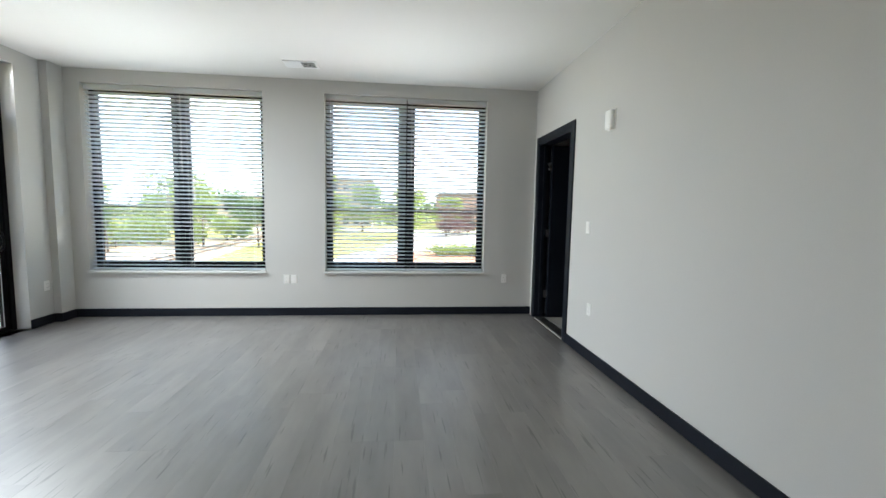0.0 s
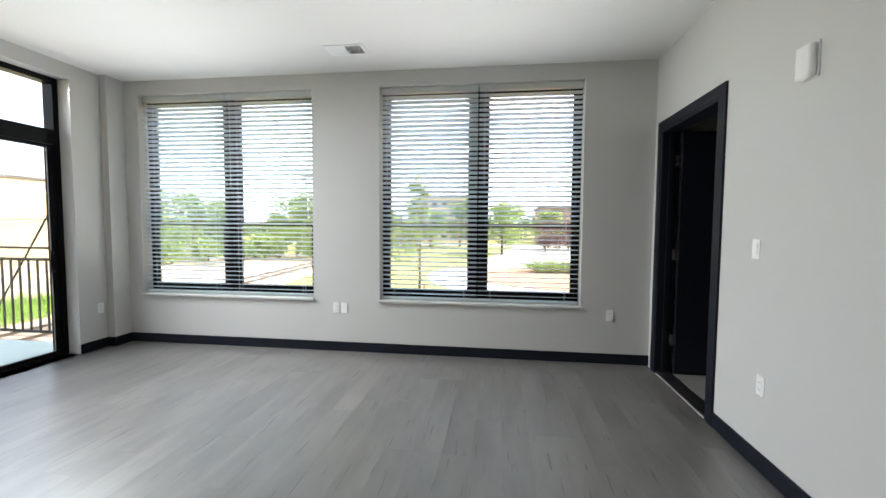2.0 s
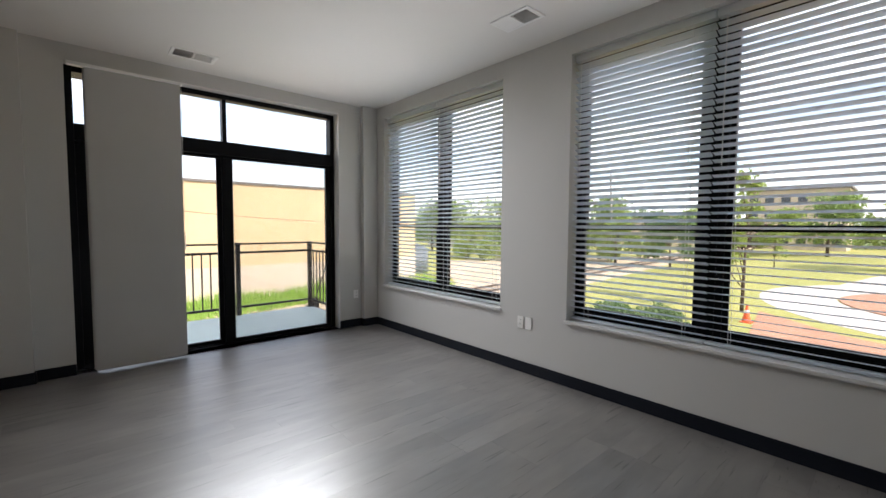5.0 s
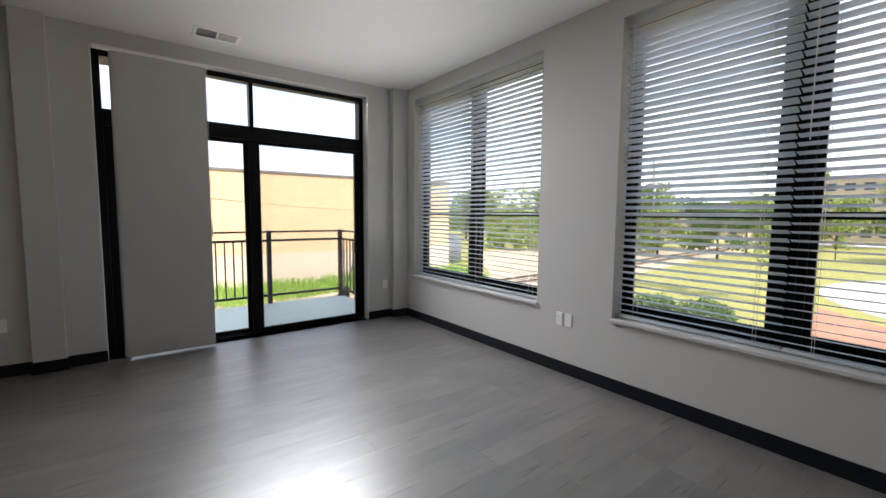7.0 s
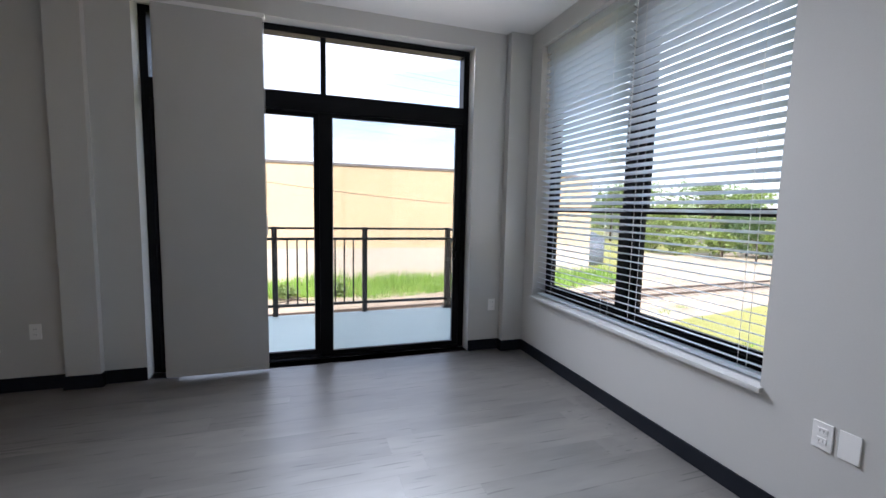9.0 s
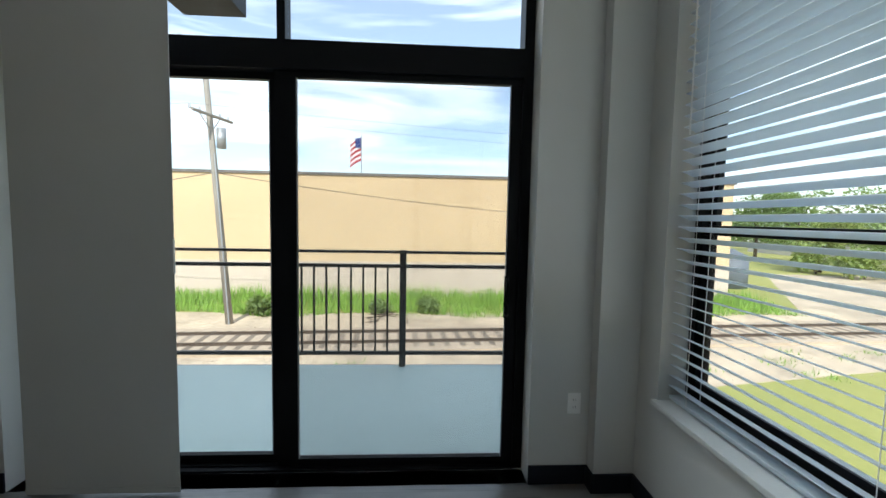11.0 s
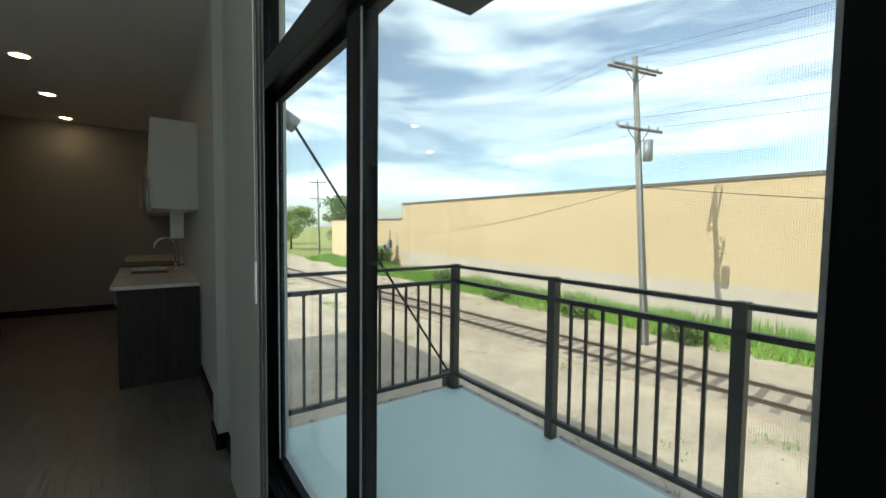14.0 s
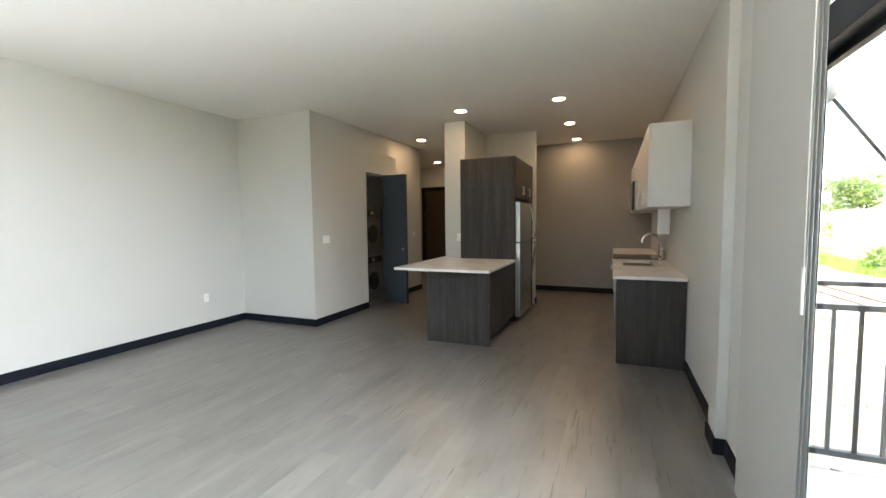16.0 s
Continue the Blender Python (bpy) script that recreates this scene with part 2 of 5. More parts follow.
M_CONC = material("balcony_coating", (0.72, 0.85, 0.80), (0.66, 0.80, 0.75), rough=0.55, scale=1.2, fine=110, bump=0.0015)
M_AGG = material("rough_concrete", (0.42, 0.39, 0.35), (0.26, 0.24, 0.22), rough=0.9, scale=7, fine=60, bump=0.02)
M_RAIL = material("bronze_rail_paint", (0.022, 0.019, 0.018), (0.016, 0.014, 0.014), rough=0.45, scale=5, fine=90, bump=0.0003)
M_FACADE = material("facade_panel", (0.40, 0.39, 0.37), (0.34, 0.33, 0.31), rough=0.85, scale=0.6, fine=30, bump=0.004)
M_BRICKTAN = material("tan_painted_block", (0.62, 0.47, 0.29), (0.55, 0.41, 0.25), rough=0.9, scale=0.12, fine=2.5, bump=0.01, stretch=(1, 1, 2.2))
M_COPING = material("roof_coping", (0.16, 0.14, 0.13), (0.12, 0.11, 0.10), rough=0.6, scale=1)
M_GRAVEL = material("track_gravel", (0.52, 0.42, 0.31), (0.38, 0.305, 0.225), rough=0.95, scale=0.35, fine=7, bump=0.05)
M_DIRT = material("sandy_dirt", (0.64, 0.52, 0.375), (0.36, 0.29, 0.21), rough=0.95, scale=0.7, fine=5.5, bump=0.05)
M_LAWN = material("mown_lawn", (0.37, 0.345, 0.10), (0.25, 0.265, 0.07), rough=0.95, scale=0.12, fine=5, bump=0.05)
M_WEEDS = material("tall_grass", (0.26, 0.42, 0.07), (0.16, 0.29, 0.045), rough=0.8, scale=0.6, fine=4, bump=0.0)
M_PATH = material("concrete_drive", (0.56, 0.53, 0.49), (0.48, 0.45, 0.42), rough=0.85, scale=0.3, fine=8, bump=0.01)
M_MULCH = material("red_mulch", (0.46, 0.245, 0.155), (0.35, 0.18, 0.11), rough=0.95, scale=0.6, fine=9, bump=0.05)
M_RUST = material("rusty_rail", (0.14, 0.105, 0.08), (0.09, 0.068, 0.052), rough=0.6, metal=0.4, scale=2, fine=20, bump=0.002)
M_TIE = material("weathered_sleeper", (0.28, 0.225, 0.17), (0.19, 0.155, 0.12), rough=0.95, scale=3, fine=20, bump=0.01, spread=0.25)
M_POLE = material("grey_weathered_pole", (0.33, 0.30, 0.26), (0.22, 0.20, 0.175), rough=0.9, scale=1.5, fine=12, bump=0.006, stretch=(6, 6, 0.5))
M_WIRE = material("black_cable", (0.03, 0.03, 0.03), rough=0.6, bump=0.0)
M_GALV = material("galvanised_grey", (0.38, 0.39, 0.40), rough=0.5, metal=0.5, scale=2)
M_TANK = material("slate_tank_paint", (0.13, 0.15, 0.18), rough=0.6, scale=1)
M_BARK = material("bark", (0.12, 0.085, 0.06), (0.06, 0.045, 0.033), rough=0.95, scale=3, fine=18, bump=0.02)
M_LEAF = [material("leaf_%s" % k, c, tuple(v * 0.55 for v in c), rough=0.6, scale=0.4, fine=3, bump=0.0, spread=0.12) for k, c in
          (("bright", (0.33, 0.42, 0.14)), ("mid", (0.25, 0.34, 0.12)), ("dark", (0.17, 0.25, 0.10)), ("purple", (0.16, 0.09, 0.085)))]
for leaf_mat, leaf_tint in zip(M_LEAF, ((0.40, 0.50, 0.12), (0.28, 0.40, 0.10), (0.18, 0.30, 0.10), (0.25, 0.14, 0.13))):
    translucent(leaf_mat, 0.4, leaf_tint)
M_FARWOOD = material("far_foliage", (0.26, 0.33, 0.17), (0.18, 0.24, 0.125), rough=0.9, scale=0.25, fine=1.5, bump=0.0)
M_ORANGE = material("safety_orange", (0.80, 0.12, 0.03), rough=0.5, scale=4, bump=0.0)
M_BRICKRED = material("far_brick", (0.36, 0.24, 0.19), (0.30, 0.20, 0.16), rough=0.9, scale=0.2, fine=2)
M_BEIGE = material("far_stucco", (0.55, 0.46, 0.34), (0.48, 0.40, 0.30), rough=0.9, scale=0.2, fine=2)
M_FARGLASS = material("far_window", (0.05, 0.06, 0.07), rough=0.15, bump=0.0)
M_FLAGRED = material("flag_red", (0.42, 0.03, 0.04), rough=0.8, bump=0.0)
M_FLAGWHITE = material("flag_white", (0.75, 0.75, 0.75), rough=0.8, bump=0.0)
M_FLAGBLUE = material("flag_blue", (0.03, 0.05, 0.20), rough=0.8, bump=0.0)
M_CARPET = material("bedroom_carpet", (0.26, 0.25, 0.23), (0.20, 0.19, 0.18), rough=0.95, scale=3, fine=150, bump=0.004)

# ---------------------------------------------------------------- building blocks
BASE = {}


def thing(name, label, category, loc=(0, 0, 0), group="", kind=""):
    ob = new(name)
    ob.empty_display_size = 0.1
    ob.location = loc
    BASE[ob.name] = Vector(loc)
    return tagged(ob, label, category, group, kind)


def part(name, bm, mat, parent=None, label="", smooth=False):
    """Links a bmesh, written in world metres, as one mesh object, under parent when one is given."""
    base = BASE[parent.name] if parent else Vector((0, 0, 0))
    bmesh.ops.translate(bm, vec=-base, verts=bm.verts)
    me = bpy.data.meshes.new(name)
    bm.to_mesh(me)
    bm.free()
    me.materials.append(mat)
    if smooth:
        for p in me.polygons:
            p.use_smooth = True
    ob = new(name, me)
    if parent:
        ob.parent = parent
    BASE[ob.name] = base
    return tagged(ob, label) if label else ob


def solid(name, bm, mat, label, category="", kind="", smooth=False, group=""):
    ob = part(name, bm, mat, None, "", smooth)
    return tagged(ob, label, category, group, kind)


def box(x0, y0, z0, x1, y1, z1, bevel=0.0, bm=None):
    b = bmesh.new()
    x0, x1, y0, y1, z0, z1 = min(x0, x1), max(x0, x1), min(y0, y1), max(y0, y1), min(z0, z1), max(z0, z1)
    m = Matrix.Translation(((x0 + x1) / 2, (y0 + y1) / 2, (z0 + z1) / 2)) @ Matrix.Diagonal((x1 - x0, y1 - y0, z1 - z0, 1))
    bmesh.ops.create_cube(b, size=1, matrix=m)
    if bevel:
        bmesh.ops.bevel(b, geom=b.edges[:], offset=bevel, segments=2, profile=0.7, affect="EDGES")
    return joined(bm, b)


def joined(bm, b):
    if bm is None:
        return b
    me = bpy.data.meshes.new("tmp")
    b.to_mesh(me)
    b.free()
    bm.from_mesh(me)
    bpy.data.meshes.remove(me)
    return bm


def rod(a, b, r, seg=10, bm=None, r2=None):
    """A round bar from a to b."""
    a, b = Vector(a), Vector(b)
    k = bmesh.new()
    d = b - a
    m = Matrix.Translation((a + b) / 2) @ d.to_track_quat("Z", "Y").to_matrix().to_4x4()
    bmesh.ops.create_cone(k, cap_ends=True, segments=seg, radius1=r, radius2=r if r2 is None else r2, depth=d.length, matrix=m)
    return joined(bm, k)


def tube(points, r, seg=8, bm=None):
    """A bent pipe through the points."""
    k = bmesh.new()
    rings = []
    pts = [Vector(p) for p in points]
    for i, p in enumerate(pts):
        d = (pts[min(i + 1, len(pts) - 1)] - pts[max(i - 1, 0)]).normalized()
        q = d.to_track_quat("Z", "Y")
        rings.append([k.verts.new(p + q @ Vector((r * math.cos(2 * math.pi * j / seg), r * math.sin(2 * math.pi * j / seg), 0))) for j in range(seg)])
    for u, v in zip(rings, rings[1:]):
        for j in range(seg):
            k.faces.new((u[j], u[(j + 1) % seg], v[(j + 1) % seg], v[j]))
    k.faces.new(rings[0][::-1])
    k.faces.new(rings[-1])
    return joined(bm, k)


def disc_prism(cx, cy, z0, z1, r, seg=28, bm=None):
    return rod((cx, cy, z0), (cx, cy, z1), r, seg, bm)


def wall(name, axis, p0, p1, u0, u1, z0, z1, holes, mat, label, category="wall"):
    """A wall slab between the planes p0 and p1 across the axis, from u0 to u1, with rectangular openings (ua, ub, za, zb) through it."""
    us = sorted({u0, u1, *[h[0] for h in holes], *[h[1] for h in holes]})
    zs = sorted({z0, z1, *[h[2] for h in holes], *[h[3] for h in holes]})
    us, zs = [u for u in us if u0 <= u <= u1], [z for z in zs if z0 <= z <= z1]

    def full(i, j):
        if not (0 <= i < len(us) - 1 and 0 <= j < len(zs) - 1):
            return False
        uc, zc = (us[i] + us[i + 1]) / 2, (zs[j] + zs[j + 1]) / 2
        return not any(h[0] < uc < h[1] and h[2] < zc < h[3] for h in holes)

    bm = bmesh.new()
    cache = {}

    def v(i, j, p):
        if (i, j, p) not in cache:
            cache[(i, j, p)] = bm.verts.new((p, us[i], zs[j]) if axis == "x" else (us[i], p, zs[j]))
        return cache[(i, j, p)]

    for i in range(len(us) - 1):
        for j in range(len(zs) - 1):
            if not full(i, j):
                continue
            for p in (p0, p1):
                bm.faces.new((v(i, j, p), v(i + 1, j, p), v(i + 1, j + 1, p), v(i, j + 1, p)))
            for di, dj, a, b in ((-1, 0, (i, j), (i, j + 1)), (1, 0, (i + 1, j), (i + 1, j + 1)), (0, -1, (i, j), (i + 1, j)), (0, 1, (i, j + 1), (i + 1, j + 1))):
                if not full(i + di, j + dj):
                    bm.faces.new((v(*a, p0), v(*b, p0), v(*b, p1), v(*a, p1)))
    bmesh.ops.recalc_face_normals(bm, faces=bm.faces[:])
    return solid(name, bm, mat, label, category, "structure")

# ---------------------------------------------------------------- the rooms
CEIL = 3.05
NY, WX, EX = 5.711, -3.65, 2.312          # inner faces of the north, west and east walls
WIN_A, WIN_B = (-3.385, -1.262, 0.585, 2.885), (-0.500, 1.630, 0.585, 2.885)
SLIDER = (2.450, 5.162, 0.0, 2.900)
DOOR = (4.500, 5.530, 0.0, 2.320)
CLOSET = (-2.150, -0.945, 0.0, 2.340)

WBX, WBY = -0.46, -1.05                   # wall end behind the peninsula
wall("wall_north", "y", NY, NY + 0.24, -3.96, 5.6, -0.02, CEIL, [WIN_A, WIN_B], M_WALL, "pale grey painted wall with two large windows")
wall("wall_west", "x", WX - 0.31, WX, -3.75, NY, -0.02, CEIL, [SLIDER], M_WALL, "pale grey painted wall with a glazed sliding door")
wall("wall_east", "x", EX, EX + 0.13, 0.450, NY, -0.02, CEIL, [DOOR], M_WALL, "pale grey painted wall with a dark doorway")
wall("wall_jog", "y", 0.330, 0.450, 0.950, EX + 0.13, -0.02, CEIL, [], M_WALL, "short pale grey painted return wall")
wall("wall_laundry", "x", 0.950, 1.035, -3.10, 0.330, -0.02, CEIL, [CLOSET], M_WALL, "pale grey painted wall with the laundry closet opening")
wall("wall_kitchen_south", "y", -3.87, -3.75, -3.96, -0.80, -0.02, CEIL, [], M_WALLDARK, "darker grey painted wall closing the kitchen")
wall("wall_fridge_back", "x", -0.80, WBX, -6.0, WBY, -0.02, CEIL, [], M_WALL, "pale grey painted wall behind the refrigerator")
wall("wall_fridge_wing", "y", -2.36, -2.232, -1.690, -0.80, -0.02, CEIL, [], M_WALL, "pale grey painted wing wall beside the refrigerator")
wall("wall_hall_end", "y", -6.12, -6.0, -0.80, 3.3, -0.02, CEIL, [(1.25, 2.20, 0.0, 2.40)], M_WALL, "painted wall at the end of the entry hall")
wall("wall_hall_east", "x", 3.2, 3.3, -6.0, -3.10, -0.02, CEIL, [], M_WALL, "painted side wall of the entry hall")
wall("wall_hall_north", "y", -3.10, -2.98, 1.035, 3.3, -0.02, CEIL, [], M_WALL, "painted wall behind the laundry closet")
wall("wall_closet_back", "x", 1.85, 1.95, -2.98, 0.330, -0.02, CEIL, [], M_WALL, "painted back wall of the laundry closet")
wall("wall_bedroom_east", "x", 5.5, 5.6, 0.450, NY, -0.02, CEIL, [], M_WALL, "painted far wall of the bedroom")
wall("wall_bedroom_south", "y", 0.330, 0.450, EX + 0.13, 5.6, -0.02, CEIL, [], M_WALL, "painted south wall of the bedroom")

solid("pilaster_west", box(WX, 1.950, 0, WX + 0.06, 2.170, CEIL, 0.004), M_WALL, "pale grey painted pilaster on the wall", "pilaster", "structure")
solid("chase_corner", box(WX, 5.490, 0, WX + 0.085, NY, CEIL, 0.004), M_WALL, "pale grey painted boxed chase in the corner", "chase", "structure")
solid("ceiling", box(-3.96, -6.12, CEIL, 5.6, NY + 0.24, CEIL + 0.25), M_CEIL, "smooth white painted ceiling", "ceiling", "structure")
floor = solid("floor", box(-3.96, -6.12, -0.30, 5.6, NY + 0.24, -0.008), M_SUB, "grey oak-look vinyl plank floor", "floor", "structure")
solid("bedroom_floor", box(EX + 0.05, 0.450, -0.006, 5.5, NY, 0.004), M_CARPET, "grey carpet in the dark bedroom", "floor", "structure")


# baseboards: dark painted boards, 10 cm high
def baseboard(name, x0, y0, x1, y1):
    return solid(name, box(x0, y0, 0.001, x1, y1, 0.105, 0.004), M_TRIM, "dark navy painted baseboard", "baseboard", "structure")


BT = 0.014
baseboard("baseboard_north", WX + 0.085, NY - BT, EX, NY)
baseboard("baseboard_chase_south", WX, 5.490 - BT, WX + 0.085 + BT, 5.490)
baseboard("baseboard_chase_east", WX + 0.085, 5.490, WX + 0.085 + BT, NY - BT)
baseboard("baseboard_west_north", WX, SLIDER[1], WX + BT, 5.490 - BT)
baseboard("baseboard_west_middle", WX, 2.170 + BT, WX + BT, SLIDER[0])
baseboard("baseboard_pilaster_north", WX, 2.170, WX + 0.06 + BT, 2.170 + BT)
baseboard("baseboard_pilaster_east", WX + 0.06, 1.950, WX + 0.06 + BT, 2.170)
baseboard("baseboard_pilaster_south", WX, 1.950 - BT, WX + 0.06 + BT, 1.950)
baseboard("baseboard_west_south", WX, 0.60, WX + BT, 1.950 - BT)
baseboard("baseboard_east", EX - BT, 0.450, EX, DOOR[0] - 0.085)
baseboard("baseboard_jog", 0.950 - BT, 0.450, EX - BT, 0.450 + BT)
baseboard("baseboard_laundry_north", 0.950 - BT, CLOSET[1], 0.950, 0.450)
baseboard("baseboard_laundry_south", 0.950 - BT, -3.10, 0.950, CLOSET[0])
baseboard("baseboard_kitchen_south", -3.0, -3.75, -0.80, -3.75 + BT)
baseboard("baseboard_wing", -1.690 - BT, -2.36, -1.690, -2.232)
baseboard("baseboard_hall_end", WBX, -6.0, 1.17, -6.0 + BT)
baseboard("baseboard_hall_end_east", 2.28, -6.0, 3.2, -6.0 + BT)


# ---------------------------------------------------------------- windows with blinds
def make_window(name, x0, x1, z0, z1):
    w = thing(name, "black aluminium double window of two sliding sashes with white sill", "window", ((x0 + x1) / 2, NY, z0), "", "structure")
    ya, yb = NY + 0.135, NY + 0.215
    xm = (x0 + x1) / 2 - 0.005
    units = ((x0, xm - 0.03), (xm + 0.03, x1))
    part("mullion", box(xm - 0.03, ya - 0.01, z0 + 0.02, xm + 0.03, yb, z1, 0.004), M_ALU, w)
    for a, b in units:
        part("window_frame", box(a, ya, z0 + 0.02, a + 0.045, yb, z1, 0.003), M_ALU, w)
        part("window_frame", box(b - 0.045, ya, z0 + 0.02, b, yb, z1, 0.003), M_ALU, w)
        part("window_frame", box(a + 0.045, ya, z1 - 0.05, b - 0.045, yb, z1, 0.003), M_ALU, w)
        part("window_frame", box(a + 0.045, ya, z0 + 0.02, b - 0.045, yb, z0 + 0.075, 0.003), M_ALU, w)
        zm = 1.412
        for sash, (za, zb, yo) in enumerate(((z0 + 0.075, zm + 0.022, 0.012), (zm - 0.022, z1 - 0.05, 0.04))):
            fr = part("sash", box(a + 0.045, ya + yo, za, b - 0.045, ya + yo + 0.028, za + 0.044, 0.003), M_ALU, w)
            part("rail", box(a + 0.045, ya + yo, zb - 0.044, b - 0.045, ya + yo + 0.028, zb, 0.003), M_ALU, fr)
            part("stile", box(a + 0.045, ya + yo, za + 0.044, a + 0.082, ya + yo + 0.028, zb - 0.044, 0.003), M_ALU, fr)
            part("stile", box(b - 0.082, ya + yo, za + 0.044, b - 0.045, ya + yo + 0.028, zb - 0.044, 0.003), M_ALU, fr)
            g = part("pane", box(a + 0.082, ya + yo + 0.011, za + 0.044, b - 0.082, ya + yo + 0.017, zb - 0.044), M_GLASS, fr, "clear window glass")
            g.visible_shadow = False
    part("window_sill", box(x0 - 0.015, NY - 0.028, z0 - 0.022, x1 + 0.015, NY + 0.10, z0 + 0.004, 0.006), M_SILL, w, "white painted sill board")
    return w


def make_blind(x0, x1, z0, z1, tilt, y):
    """A blind of flat slats between head rail and bottom rail, with ladder cords and a wand."""
    bl = thing("window_blind", "white slatted blind lowered with open slats in a window", "blind", ((x0 + x1) / 2, y, z0), "window blinds")
    part("head_rail", box(x0, y - 0.032, z1 - 0.062, x1, y + 0.032, z1 - 0.004, 0.004), M_SLAT, bl)
    part("bottom_rail", box(x0, y - 0.027, z0 + 0.012, x1, y + 0.027, z0 + 0.030, 0.004), M_SLAT, bl)
    pitch = 0.0505
    w, th = x1 - x0, 0.0030
    b = bmesh.new()
    prof = [(-0.032, 0.0), (-0.016, 0.0022), (0.0, 0.003), (0.016, 0.0022), (0.032, 0.0)]
    rows = [[b.verts.new((s * w / 2, py, pz + dz)) for py, pz in prof] for s, dz in ((-1, 0), (1, 0), (-1, -th), (1, -th))]
    for i in range(4):
        b.faces.new((rows[0][i], rows[0][i + 1], rows[1][i + 1], rows[1][i]))
        b.faces.new((rows[2][i], rows[3][i], rows[3][i + 1], rows[2][i + 1]))
        for s in (0, 1):
            b.faces.new((rows[s][i], rows[s][i + 1], rows[s + 2][i + 1], rows[s + 2][i]))
    for i in (0, 4):
        b.faces.new((rows[0][i], rows[1][i], rows[3][i], rows[2][i]))
    bmesh.ops.recalc_face_normals(b, faces=b.faces[:])
    me = bpy.data.meshes.new("slat")
    b.to_mesh(me)
    b.free()
    me.materials.append(M_SLAT)
    z = z0 + 0.068
    rnd = random.Random(int(x0 * 1000))
    while z < z1 - 0.085:
        s = new("slat", me)
        s.parent = bl
        s.location = (0, 0, z - z0)
        s.rotation_euler = (radians(tilt + rnd.uniform(-1.2, 1.2)), 0, radians(rnd.uniform(-0.06, 0.06)))
        z += pitch
    for k in (0.13, 0.87):
        cx = x0 + (x1 - x0) * k
        for dy in (-0.032, 0.032):
            part("ladder_cord", box(cx - 0.0012, y + dy - 0.0008, z0 + 0.03, cx + 0.0012, y + dy + 0.0008, z1 - 0.06), M_PLASTIC, bl)
    wx = x0 + 0.06
    part("wand", rod((wx, y - 0.040, z1 - 0.08), (wx, y - 0.040, z1 - 1.05), 0.0032, 8), M_PLASTIC, bl, "clear white tilt wand")
    return bl


for nm, (x0, x1, z0, z1), tilts in (("window_1", WIN_A, (-19, -13)), ("window_2", WIN_B, (-21, -12))):
    make_window(nm, x0, x1, z0, z1)
    xm = (x0 + x1) / 2 - 0.005
    make_blind(x0 + 0.012, xm - 0.005, z0 + 0.006, z1, tilts[0], NY + 0.075)
    make_blind(xm + 0.005, x1 - 0.012, z0 + 0.006, z1, tilts[1], NY + 0.075)


